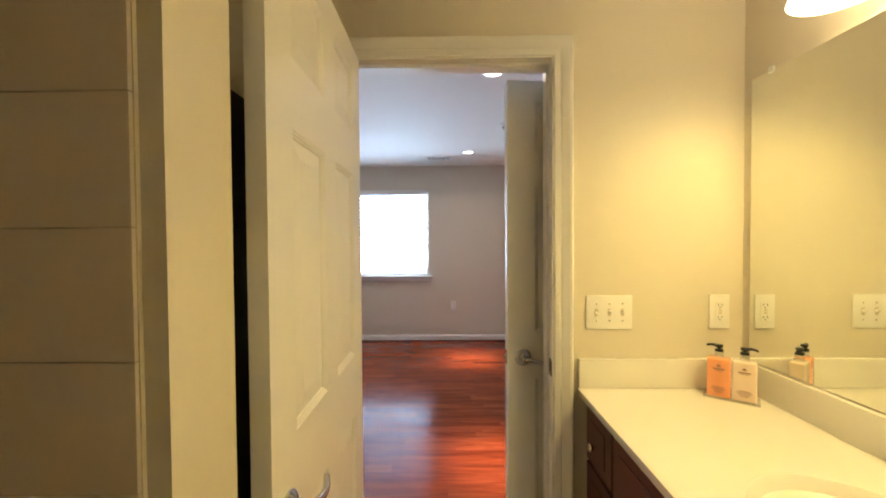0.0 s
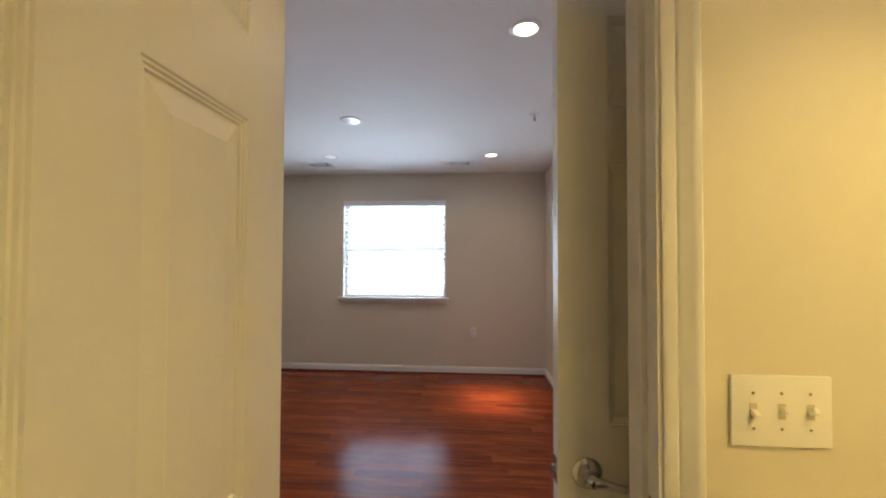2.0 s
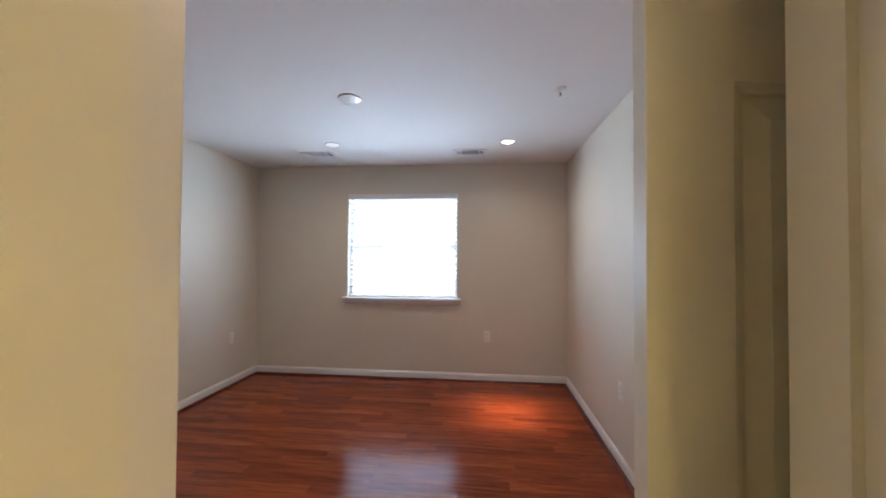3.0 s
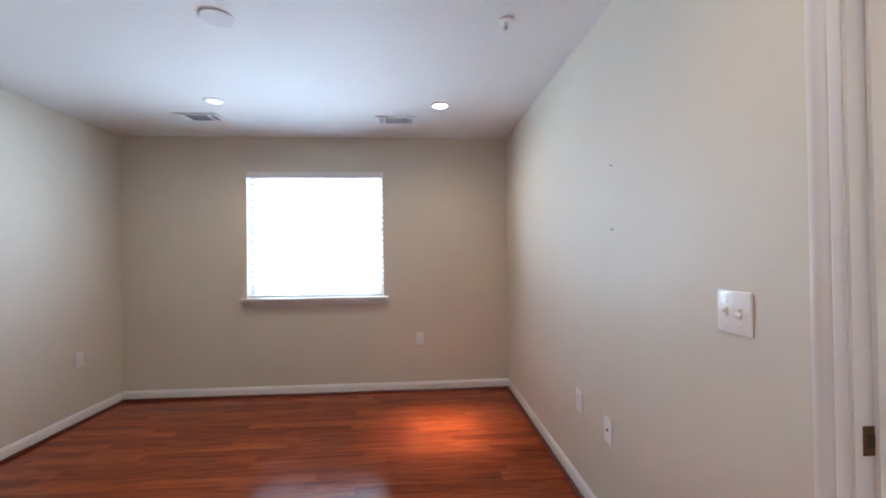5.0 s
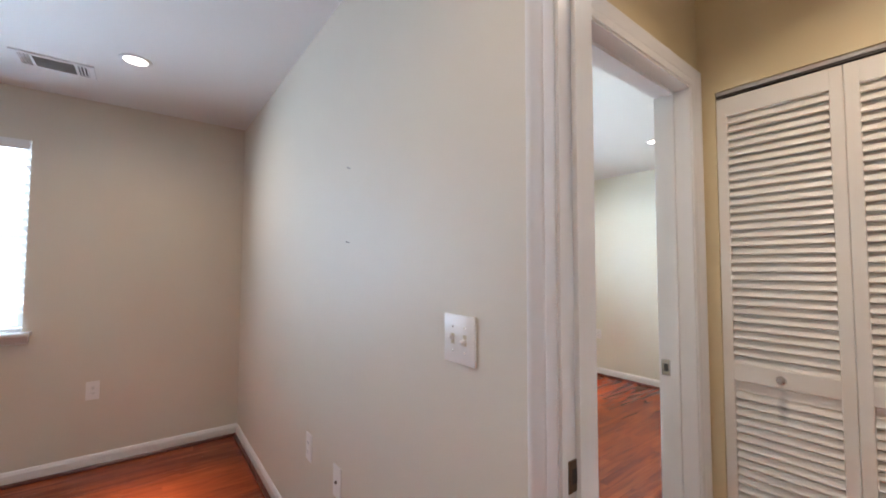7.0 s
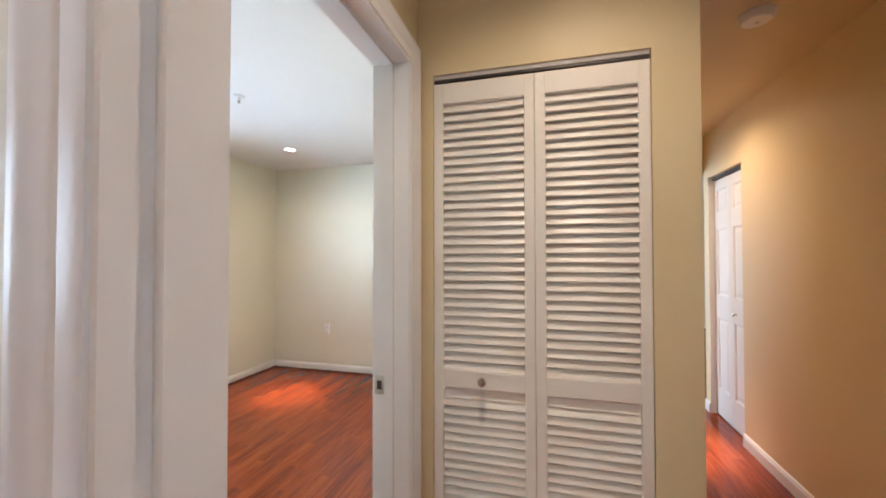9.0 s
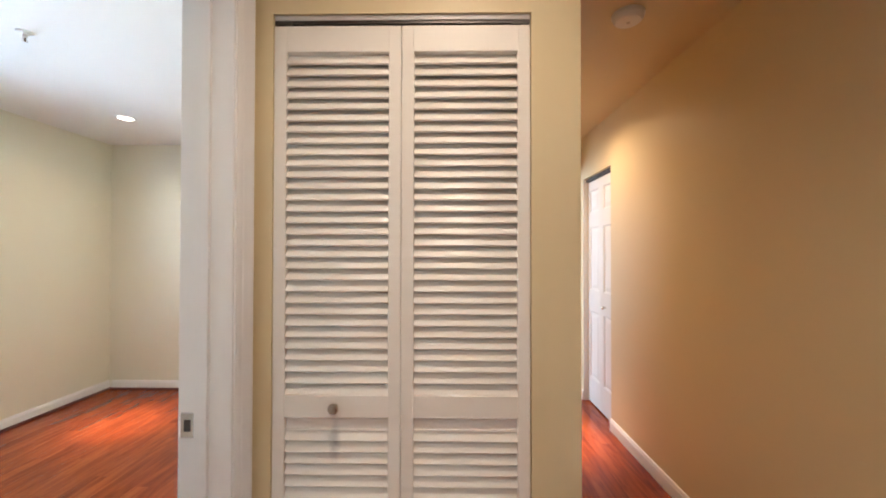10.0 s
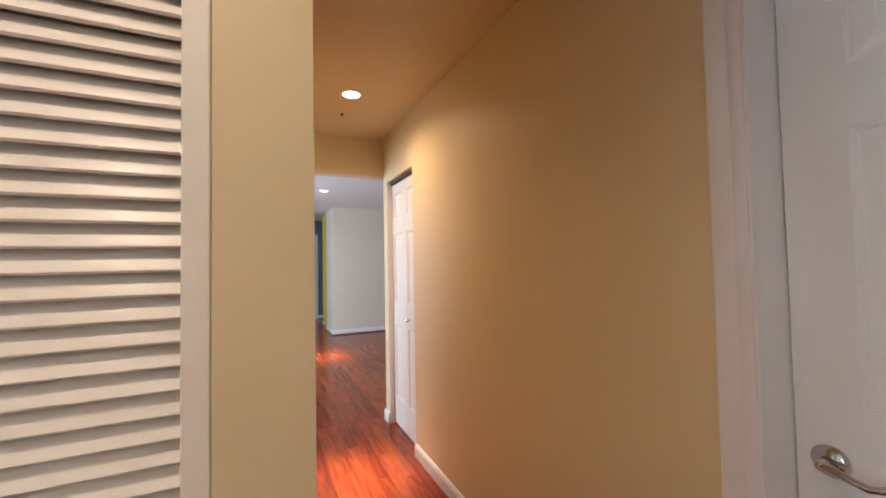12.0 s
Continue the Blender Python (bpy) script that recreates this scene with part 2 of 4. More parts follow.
def add_box(bm, x0, x1, y0, y1, z0, z1):
    v = [bm.verts.new((x, y, z)) for z in (z0, z1) for y in (y0, y1) for x in (x0, x1)]
    for f in ((0, 2, 3, 1), (4, 5, 7, 6), (0, 1, 5, 4), (2, 6, 7, 3), (0, 4, 6, 2), (1, 3, 7, 5)):
        bm.faces.new([v[i] for i in f])
    return v


def boxes(*bs, bevel=0.0, seg=1):
    bm = bmesh.new()
    for b in bs:
        add_box(bm, *b)
    if bevel:
        bmesh.ops.bevel(bm, geom=list(bm.edges), offset=bevel, segments=seg, affect="EDGES", profile=0.6)
    return bm


def lathe(profile, n=24, cap=True):
    """Turned shape about z from (radius, height) pairs."""
    bm = bmesh.new()
    rings = []
    for r, z in profile:
        if r < 1e-6:
            rings.append([bm.verts.new((0, 0, z))])
        else:
            rings.append([bm.verts.new((r * math.cos(2 * math.pi * i / n), r * math.sin(2 * math.pi * i / n), z)) for i in range(n)])
    for a, b in zip(rings, rings[1:]):
        for i in range(n):
            j = (i + 1) % n
            if len(a) == 1 and len(b) == 1:
                continue
            if len(a) == 1:
                bm.faces.new((a[0], b[j], b[i]))
            elif len(b) == 1:
                bm.faces.new((a[i], a[j], b[0]))
            else:
                bm.faces.new((a[i], a[j], b[j], b[i]))
    if cap:
        for r in (rings[0], rings[-1]):
            if len(r) > 1:
                bm.faces.new(r)
    bmesh.ops.recalc_face_normals(bm, faces=list(bm.faces))
    return bm


def tube(points, radii, n=10):
    """Round bar along points with a radius at each."""
    bm = bmesh.new()
    pts = [Vector(p) for p in points]
    rings = []
    for i, p in enumerate(pts):
        d = (pts[min(i + 1, len(pts) - 1)] - pts[max(i - 1, 0)]).normalized()
        u = d.cross(Vector((0, 0, 1)))
        u = (u if u.length > 0.1 else d.cross(Vector((1, 0, 0)))).normalized()
        w = d.cross(u)
        rings.append([bm.verts.new(p + radii[i] * (math.cos(2 * math.pi * k / n) * u + math.sin(2 * math.pi * k / n) * w)) for k in range(n)])
    for a, b in zip(rings, rings[1:]):
        for k in range(n):
            bm.faces.new((a[k], a[(k + 1) % n], b[(k + 1) % n], b[k]))
    bm.faces.new(rings[0])
    bm.faces.new(rings[-1])
    bmesh.ops.recalc_face_normals(bm, faces=list(bm.faces))
    return bm


def mesh_of(name, bm, mat, smooth=False):
    me = bpy.data.meshes.new(name)
    bm.to_mesh(me)
    bm.free()
    me.materials.append(mat)
    if smooth:
        me.shade_smooth()
        me.set_sharp_from_angle(angle=radians(38))
    return me


def part(name, bm, mat, parent=None, label="", smooth=False, m=None):
    me = bm if isinstance(bm, bpy.types.Mesh) else mesh_of(name, bm, mat, smooth)
    ob = new(name, me)
    ob.parent = parent
    if m is not None:
        ob.matrix_local = m
    if label:
        tagged(ob, label)
    return ob


def thing(name, m, label, category, group="", kind=""):
    ob = new(name)
    ob.empty_display_size = 0.1
    ob.matrix_world = m
    return tagged(ob, label, category, group, kind)


def structure(name, bm, mat, label, category, smooth=False):
    return tagged(part(name, bm, mat, None, "", smooth), label, category, "", "structure")


# ---- walls ----
PAINT_LABEL = "greige painted drywall wall with a satin finish"


def shell(*bs):
    """One closed mesh of butted boxes: only the outer faces, corners shared."""
    cuts = [sorted({round(v, 5) for b in bs for v in b[2 * a:2 * a + 2]}) for a in range(3)]
    filled = set()
    for cell in itertools.product(*[range(len(c) - 1) for c in cuts]):
        mid = [(cuts[a][i] + cuts[a][i + 1]) / 2 for a, i in enumerate(cell)]
        if any(all(b[2 * a] < mid[a] < b[2 * a + 1] for a in range(3)) for b in bs):
            filled.add(cell)
    bm = bmesh.new()
    made = {}

    def vert(i, j, k):
        if (i, j, k) not in made:
            made[i, j, k] = bm.verts.new((cuts[0][i], cuts[1][j], cuts[2][k]))
        return made[i, j, k]

    sides = (((-1, 0, 0), ((0, 0, 0), (0, 0, 1), (0, 1, 1), (0, 1, 0))), ((1, 0, 0), ((1, 0, 0), (1, 1, 0), (1, 1, 1), (1, 0, 1))),
             ((0, -1, 0), ((0, 0, 0), (1, 0, 0), (1, 0, 1), (0, 0, 1))), ((0, 1, 0), ((0, 1, 0), (0, 1, 1), (1, 1, 1), (1, 1, 0))),
             ((0, 0, -1), ((0, 0, 0), (0, 1, 0), (1, 1, 0), (1, 0, 0))), ((0, 0, 1), ((0, 0, 1), (1, 0, 1), (1, 1, 1), (0, 1, 1))))
    for cell in sorted(filled):
        for step, corners in sides:
            if tuple(c + d for c, d in zip(cell, step)) not in filled:
                bm.faces.new([vert(*(c + d for c, d in zip(cell, q))) for q in corners])
    return bm


def wall(name, *bs, mat=PAINT, label=PAINT_LABEL):
    return structure(name, shell(*bs), mat, label, "wall")


# bathroom
wall("wall_bath_north", (0.28, 0.860, 1.835, 1.955, 0, H), (1.625, 2.285, 1.835, 1.955, 0, H), (0.860, 1.625, 1.835, 1.955, 2.055, H))
wall("wall_bath_east", (2.285, 2.375, -1.2, 1.955, 0, H))
wall("wall_bath_partition", (0.15, 0.91, 0.908, 1.051, 0, H))
wall("wall_bath_alcove", (0.28, 0.40, 1.051, 1.835, 0, H))
wall("wall_bath_west", (0.03, 0.15, -1.2, 1.051, 0, H))
wall("wall_bath_south", (0.03, 2.375, -1.32, -1.2, 0, H))
# first bedroom; its south wall west of the bathroom
wall("wall_bedroom_south", (-1.534, 0.28, 1.835, 1.955, 0, H))
wall("wall_bedroom_west", (-1.534, -1.414, 1.955, 5.89, 0, H))
wall("wall_bedroom_north", (-1.534, -0.301, 5.89, 6.05, 0, H), (0.975, 2.295, 5.89, 6.05, 0, H),
     (-0.301, 0.975, 5.89, 6.05, 0, 0.885), (-0.301, 0.975, 5.89, 6.05, 2.115, H))
wall("wall_bedroom_east", (2.185, 2.295, 1.955, 2.105, 0, H), (2.185, 2.295, 2.853, 5.89, 0, H), (2.185, 2.295, 2.105, 2.853, 2.055, H))
# lobby between the rooms, closet front, second bedroom
NH = 2.008          # head of the second bedroom's doorway
wall("wall_lobby_north", (2.295, 2.412, 2.975, 3.095, 0, H), (3.18, 6.107, 2.975, 3.095, 0, H), (2.412, 3.18, 2.975, 3.095, NH + 0.015, H), mat=PAINT_HALL, label="yellow-beige painted drywall wall with a satin finish")
wall("wall_closet_front", (3.258, 3.378, 2.107, 2.236, 0, H), (3.258, 3.378, 2.918, 2.975, 0, H), (3.258, 3.378, 2.236, 2.918, 1.992, H), mat=PAINT_HALL, label="yellow-beige painted drywall wall with a satin finish")
wall("wall_closet_side", (3.90, 4.02, 2.227, 2.975, 0, H))
PALE_LABEL = "pale cream painted drywall wall with a satin finish"
wall("wall_second_bedroom_east", (6.107, 6.227, 2.975, 6.008, 0, H), mat=PAINT_PALE, label=PALE_LABEL)
wall("wall_second_bedroom_north", (2.295, 3.23, 5.848, 6.008, 0, H), (4.505, 6.107, 5.848, 6.008, 0, H),
     (3.23, 4.505, 5.848, 6.008, 0, 0.895), (3.23, 4.505, 5.848, 6.008, 2.085, H), mat=PAINT_PALE, label=PALE_LABEL)
# hallway
wall("wall_hall_north", (3.378, 6.0, 2.107, 2.227, 0, H), mat=PAINT_HALL, label="yellow-beige painted drywall wall with a satin finish")
wall("wall_hall_south", (2.375, 2.465, 1.074, 1.194, 0, H), (3.167, 5.28, 1.074, 1.194, 0, H), (5.90, 6.0, 1.074, 1.194, 0, H),
     (2.465, 3.167, 1.074, 1.194, 2.05, H), (5.28, 5.90, 1.074, 1.194, 2.05, H), mat=PAINT_HALL, label="yellow-beige painted drywall wall with a satin finish")
wall("wall_hall_header", (6.0, 6.12, 1.074, 2.227, 2.115, H), mat=PAINT_HALL, label="yellow-beige painted drywall wall with a satin finish")
# unseen backing, added to keep sky light out of the door gaps
wall("wall_light_stop_behind_hall", (2.375, 6.12, 0.35, 0.45, 0, H), (4.9, 5.0, 0.45, 1.074, 0, H))
# living area at the end of the hallway
wall("wall_living_west", (6.0, 6.12, -2.6, 1.074, 0, H), (6.0, 6.12, 2.227, 2.975, 0, H), (6.227, 6.347, 2.975, 4.0, 0, H))
wall("wall_living_block", (10.30, 11.10, -2.6, 0.945, 0, H))
wall("wall_living_south", (6.0, 13.0, -2.7, -2.6, 0, H))
# unseen wall; its opening is added to let the living daylight lamp in
wall("wall_living_north", (6.227, 6.6, 4.0, 4.16, 0, H), (9.4, 13.0, 4.0, 4.16, 0, H), (6.6, 9.4, 4.0, 4.16, 0, 0.3), (6.6, 9.4, 4.0, 4.16, 2.25, H))
wall("wall_living_yellow", (11.68, 11.80, -2.6, 0.920, 0, H), mat=YELLOW, label="bright yellow painted drywall wall end")
wall("wall_living_blue", (12.85, 13.0, -2.6, 4.0, 0, H), mat=BLUE, label="slate blue painted drywall wall")

CL = "flat white painted ceiling"
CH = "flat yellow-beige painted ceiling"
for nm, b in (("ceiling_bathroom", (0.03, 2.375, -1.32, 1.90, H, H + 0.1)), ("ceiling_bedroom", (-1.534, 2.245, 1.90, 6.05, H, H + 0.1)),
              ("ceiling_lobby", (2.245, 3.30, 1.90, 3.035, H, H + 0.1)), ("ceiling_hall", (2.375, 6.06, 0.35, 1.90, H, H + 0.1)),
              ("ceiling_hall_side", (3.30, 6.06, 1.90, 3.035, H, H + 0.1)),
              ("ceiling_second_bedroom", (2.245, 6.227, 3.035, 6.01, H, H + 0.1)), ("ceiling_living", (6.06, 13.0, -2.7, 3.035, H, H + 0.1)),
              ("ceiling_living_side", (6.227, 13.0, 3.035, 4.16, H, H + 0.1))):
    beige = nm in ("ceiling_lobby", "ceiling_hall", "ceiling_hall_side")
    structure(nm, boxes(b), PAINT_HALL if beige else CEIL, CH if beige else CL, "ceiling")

# ---- trim ----
CASING = ((0, 0), (0, 0.009), (0.006, 0.012), (0.020, 0.013), (0.024, 0.010), (0.028, 0.014), (0.046, 0.017), (0.052, 0.021), (0.060, 0.021), (0.064, 0.017), (0.064, 0))


def casing(axis, plane, a0, a1, ztop, side, wide=1.0):
    """Mitred colonial casing round a doorway in the wall at plane; side is the way it stands proud."""
    bm = bmesh.new()
    rows = []
    for u, v in CASING:
        u *= wide
        c = plane + side * v
        path = ((a0 - u, 0.0), (a0 - u, ztop + u), (a1 + u, ztop + u), (a1 + u, 0.0))
        rows.append([bm.verts.new((c, a, z) if axis == "x" else (a, c, z)) for a, z in path])
    for p, q in zip(rows, rows[1:]):
        for i in range(3):
            bm.faces.new((p[i], p[i + 1], q[i + 1], q[i]))
    bmesh.ops.recalc_face_normals(bm, faces=list(bm.faces))
    return structure("trim_casing", bm, TRIM, "white molded door casing with mitred corners", "door casing", True)


def jamb(axis, p0, p1, a0, a1, ztop, stop, t=0.012):
    """Door frame lining with its stop bead; stop gives the two faces of the bead."""
    def b(c0, c1, d0, d1, z0, z1):
        return (c0, c1, d0, d1, z0, z1) if axis == "x" else (d0, d1, c0, c1, z0, z1)
    bs = [b(p0, p1, a0 - t, a0, 0, ztop + t), b(p0, p1, a1, a1 + t, 0, ztop + t), b(p0, p1, a0, a1, ztop, ztop + t)]
    s = 0.011
    bs += [b(stop[0], stop[1], a0, a0 + s, 0, ztop), b(stop[0], stop[1], a1 - s, a1, 0, ztop), b(stop[0], stop[1], a0 + s, a1 - s, ztop - s, ztop)]
    return structure("trim_door_frame", boxes(*bs), TRIM, "white painted wooden door frame with stop bead", "door frame")


# bathroom doorway
jamb("y", 1.831, 1.959, 0.872, 1.613, 2.043, (1.872, 1.905))
casing("y", 1.835, 0.865, 1.620, 2.050, -1)
casing("y", 1.955, 0.865, 1.620, 2.050, 1)
# first bedroom's doorway
jamb("x", 2.181, 2.299, 2.117, 2.841, 2.043, (2.222, 2.262))
casing("x", 2.185, 2.110, 2.848, 2.050, -1)
casing("x", 2.295, 2.110, 2.848, 2.050, 1)
# second bedroom's doorway
jamb("y", 2.971, 3.099, 2.424, 3.168, NH, (3.025, 3.055))
casing("y", 2.975, 2.417, 3.175, NH + 0.007, -1)
casing("y", 3.095, 2.417, 3.175, NH + 0.007, 1)
# closed door in the hallway's south wall
jamb("y", 1.02, 1.198, 2.477, 3.155, 2.038, (1.023, 1.034))
casing("y", 1.194, 2.470, 3.162, 2.045, 1, 1.15)

BASE = ((0, 0), (0.014, 0), (0.014, 0.066), (0.011, 0.072), (0.009, 0.080), (0.005, 0.086), (0, 0.088))
SHOEP = ((0, 0), (0.018, 0), (0.0175, 0.006), (0.015, 0.012), (0.010, 0.017), (0.004, 0.019), (0, 0.019))


def skirting(x0, y0, x1, y1, nx, ny, shoe=True):
    """Baseboard along a wall line; (nx, ny) points into the room."""
    for prof, nm, mat, lab, cat, lift in ((BASE, "baseboard", TRIM, "white painted baseboard with an eased top", "baseboard", 0.0),
                                          (SHOEP, "trim_shoe_molding", SHOE, "dark red stained quarter-round shoe molding", "molding", 0.014)):
        if lift and not shoe:
            continue
        bm = bmesh.new()
        ends = []
        for x, y in ((x0, y0), (x1, y1)):
            ends.append([bm.verts.new((x + nx * (u + lift), y + ny * (u + lift), z + 0.001)) for u, z in prof])
        n = len(prof)
        for i in range(n):
            bm.faces.new((ends[0][i], ends[0][(i + 1) % n], ends[1][(i + 1) % n], ends[1][i]))
        bm.faces.new(ends[0])
        bm.faces.new(ends[1])
        bmesh.ops.recalc_face_normals(bm, faces=list(bm.faces))
        structure(nm, bm, mat, lab, cat)


skirting(-1.414, 5.89, 2.185, 5.89, 0, -1)
skirting(-1.414, 1.957, -1.414, 5.857, 1, 0)
skirting(2.185, 2.914, 2.185, 5.857, -1, 0)
skirting(-1.38, 1.955, 0.80, 1.955, 0, 1)
skirting(2.295, 5.848, 6.107, 5.848, 0, -1)
skirting(6.107, 3.128, 6.107, 5.815, -1, 0)
skirting(3.241, 3.095, 6.075, 3.095, 0, 1)
skirting(2.295, 3.128, 2.295, 5.815, 1, 0)
skirting(3.238, 1.194, 5.28, 1.194, 0, 1, False)
skirting(5.90, 1.194, 6.0, 1.194, 0, 1, False)
skirting(6.0, 1.076, 6.0, 1.208, 1, 0, False)
skirting(3.258, 2.107, 3.258, 2.232, -1, 0, False)
skirting(3.272, 2.107, 6.0, 2.107, 0, -1, False)
skirting(10.30, -2.6, 10.30, 0.959, -1, 0)
skirting(10.30, 0.945, 11.10, 0.945, 0, 1)
skirting(11.68, 0.920, 11.80, 0.920, 0, 1)
skirting(12.85, 0.0, 12.85, 0.898, -1, 0)


# ---- windows with blinds ----
def blind_window(name, x0, x1, y, z0, z1, tilt, group):
    """Drywall-return window in a wall facing the room at y: vinyl sash, stool, apron and a slatted blind in the opening."""
    w = thing(name, pose(0, 0, 0), "white vinyl window in a drywall opening with wooden sill", "window", "", "structure")
    fy = y + 0.115
    part("window_frame", boxes((x0, x0 + 0.04, fy - 0.03, fy + 0.03, z0, z1), (x1 - 0.04, x1, fy - 0.03, fy + 0.03, z0, z1),
                               (x0 + 0.04, x1 - 0.04, fy - 0.03, fy + 0.03, z1 - 0.04, z1), (x0 + 0.04, x1 - 0.04, fy - 0.03, fy + 0.03, z0, z0 + 0.05)), TRIM, w)
    zm = (z0 + z1) / 2
    part("meeting_rail", boxes((x0 + 0.04, x1 - 0.04, fy - 0.02, fy + 0.02, zm - 0.02, zm + 0.02), bevel=0.003), TRIM, w)
    for a, b in ((z0 + 0.05, zm - 0.02), (zm + 0.02, z1 - 0.04)):
        p = part("pane", boxes((x0 + 0.04, x1 - 0.04, fy + 0.004, fy + 0.008, a, b)), GLASS, w)
        p.visible_shadow = False
    part("window_sill", boxes((x0 - 0.045, x1 + 0.045, y - 0.075, y - 0.001, z0 - 0.004, z0 + 0.018), bevel=0.006, seg=2), TRIM, w, smooth=True)
    part("sill_board", boxes((x0 + 0.001, x1 - 0.001, y - 0.001, fy - 0.03, z0 - 0.004, z0 + 0.018)), TRIM, w)
    part("apron", boxes((x0 - 0.03, x1 + 0.03, y - 0.016, y - 0.001, z0 - 0.056, z0 - 0.004), bevel=0.003), TRIM, w)
    s = thing("window_blind", pose((x0 + x1) / 2, y + 0.035, z1), "white horizontal slatted blind, lowered and glowing with daylight", "blind", group)
    hw = (x1 - x0) / 2 - 0.006
    part("valance", boxes((-hw, hw, -0.045, -0.033, -0.062, -0.002), (-hw, hw, -0.049, -0.045, -0.020, -0.012), (-hw, hw, -0.049, -0.045, -0.052, -0.044)), TRIM, s)
    part("headrail", boxes((-hw + 0.01, hw - 0.01, -0.025, 0.025, -0.048, -0.006)), TRIM, s)
    slat = boxes((-hw + 0.004, hw - 0.004, -0.0315, 0.0315, -0.0014, 0.0014), bevel=0.0009)
    slat = mesh_of("slat", slat, BLIND)
    n = int((z1 - z0 - 0.12) / 0.055)
    for i in range(n):
        part("slat", slat, BLIND, s, m=pose(0, 0, -0.082 - 0.055 * i, tilt + random.uniform(-1.5, 1.5), 0, 0))
    zb = -(z1 - z0) + 0.034
    part("bottom_rail", boxes((-hw + 0.004, hw - 0.004, -0.028, 0.028, zb - 0.008, zb + 0.008), bevel=0.003), TRIM, s)
    for dx in (-hw * 0.72, 0.0, hw * 0.72):
        part("ladder_cord", boxes((dx - 0.0015, dx + 0.0015, -0.034, -0.032, zb, -0.06), (dx - 0.0015, dx + 0.0015, 0.032, 0.034, zb, -0.06)), TRIM, s)
    for dx, sd in ((-hw * 0.88, 1),):
        part("tilt_wand", tube([(dx, -0.052, -0.05), (dx, -0.054, -0.55)], [0.004, 0.004], 6), TRIM, s, smooth=True)
    return w


blind_window("window_1", -0.301, 0.975, 5.89, 0.903, 2.115, BLIND_TILT, "bedroom window blinds")
blind_window("window_2", 3.23, 4.505, 5.848, 0.913, 2.085, BLIND_TILT + 12, "bedroom window blinds")


# ---- doors ----
def panel_mesh(w, h, t, name="panel"):
    """Molded raised panel seen on both faces of a door t thick, filling a w x h hole; local x, z from its corner."""
    bm = bmesh.new()
    rings = []
    steps = ((0.0, 0.0), (0.0025, 0.0025), (0.0055, 0.0027), (0.0080, 0.0055), (0.0110, 0.0057), (0.0135, 0.0095), (0.0175, 0.0095), (0.0480, 0.0042), (0.0490, 0.0036))
    for face in (0, 1):
        loop = []
        for ins, d in steps:
            y = d if face == 0 else t - d
            loop.append([bm.verts.new(p) for p in ((ins, y, ins), (w - ins, y, ins), (w - ins, y, h - ins), (ins, y, h - ins))])
        for a, b in zip(loop, loop[1:]):
            for i in range(4):
                bm.faces.new((a[i], a[(i + 1) % 4], b[(i + 1) % 4], b[i]))
        bm.faces.new(loop[-1])
    bmesh.ops.recalc_face_normals(bm, faces=list(bm.faces))
    return bm


def lever_set(door, x, z, y, sgn, way):
    """Round rose with a curved lever on the face at y; sgn is the way out of the face, way the lever's run in x."""
    h = part("door_handle", lathe(((0, 0), (0.033, 0), (0.034, 0.004), (0.031, 0.009), (0.024, 0.013), (0.0135, 0.016), (0.0115, 0.03), (0.0115, 0.046), (0.009, 0.05), (0, 0.051)), 28),
             CHROME, door, "polished chrome round rose", True, m=Matrix.Translation((x, y, z)) @ Matrix.Rotation(radians(90 if sgn < 0 else -90), 4, "X"))
    pts = [(x, y + sgn * 0.042, z), (x + way * 0.018, y + sgn * 0.047, z + 0.001), (x + way * 0.045, y + sgn * 0.049, z - 0.006), (x + way * 0.072, y + sgn * 0.048, z - 0.012),
           (x + way * 0.090, y + sgn * 0.044, z - 0.007), (x + way * 0.103, y + sgn * 0.040, z + 0.002)]
    part("lever", tube(pts, [0.011, 0.0095, 0.0080, 0.0075, 0.0075, 0.006], 12), CHROME, door, "polished chrome curved lever", True)
    return h


ROWS = ((0.235, 0.84), (1.03, 1.617), (1.75, 1.952))


def panel_door(name, m, w, h, label, cols=2, stile=0.114, mid=0.10, t=0.035, rows=ROWS, lever=None, kind="", category="door"):
    """Molded panel door: x from the hinge edge, y through its thickness."""
    d = thing(name, m, label, category, "", kind)
    k = h / 2.035
    rows = [(a * k, b * k) for a, b in rows]
    pw = (w - 2 * stile - (cols - 1) * mid) / cols
    bs = [(0, stile, 0, t, 0, h), (w - stile, w, 0, t, 0, h)]
    zs = [0] + [v for r in rows for v in r] + [h]
    for i in range(0, len(zs), 2):
        bs.append((stile, w - stile, 0, t, zs[i], zs[i + 1]))
    for a, b in rows:
        for c in range(cols - 1):
            x = stile + (c + 1) * pw + c * mid
            bs.append((x, x + mid, 0, t, a, b))
    part("slab", boxes(*bs), DOORW, d)
    for a, b in rows:
        for c in range(cols):
            part("panel", panel_mesh(pw, b - a, t), DOORW, d, m=Matrix.Translation((stile + c * (pw + mid), 0, a)))
    if lever:
        x, z, faces, way = lever
        for y, sgn in faces:
            lever_set(d, x, z, y * t, sgn, way)
        part("latch", boxes((w - 0.001, w + 0.002, t / 2 - 0.0115, t / 2 + 0.0115, z - 0.028, z + 0.028), (w + 0.002, w + 0.009, t / 2 - 0.006, t / 2 + 0.006, z - 0.008, z + 0.008)), NICKEL, d, "nickel latch plate")
    return d


def hinges(d, heights, x, y):
    for z in heights:
        part("hinge", tube([(x, y, z - 0.045), (x, y, z + 0.045)], [0.006, 0.006], 10), NICKEL, d, "nickel hinge knuckle", True)


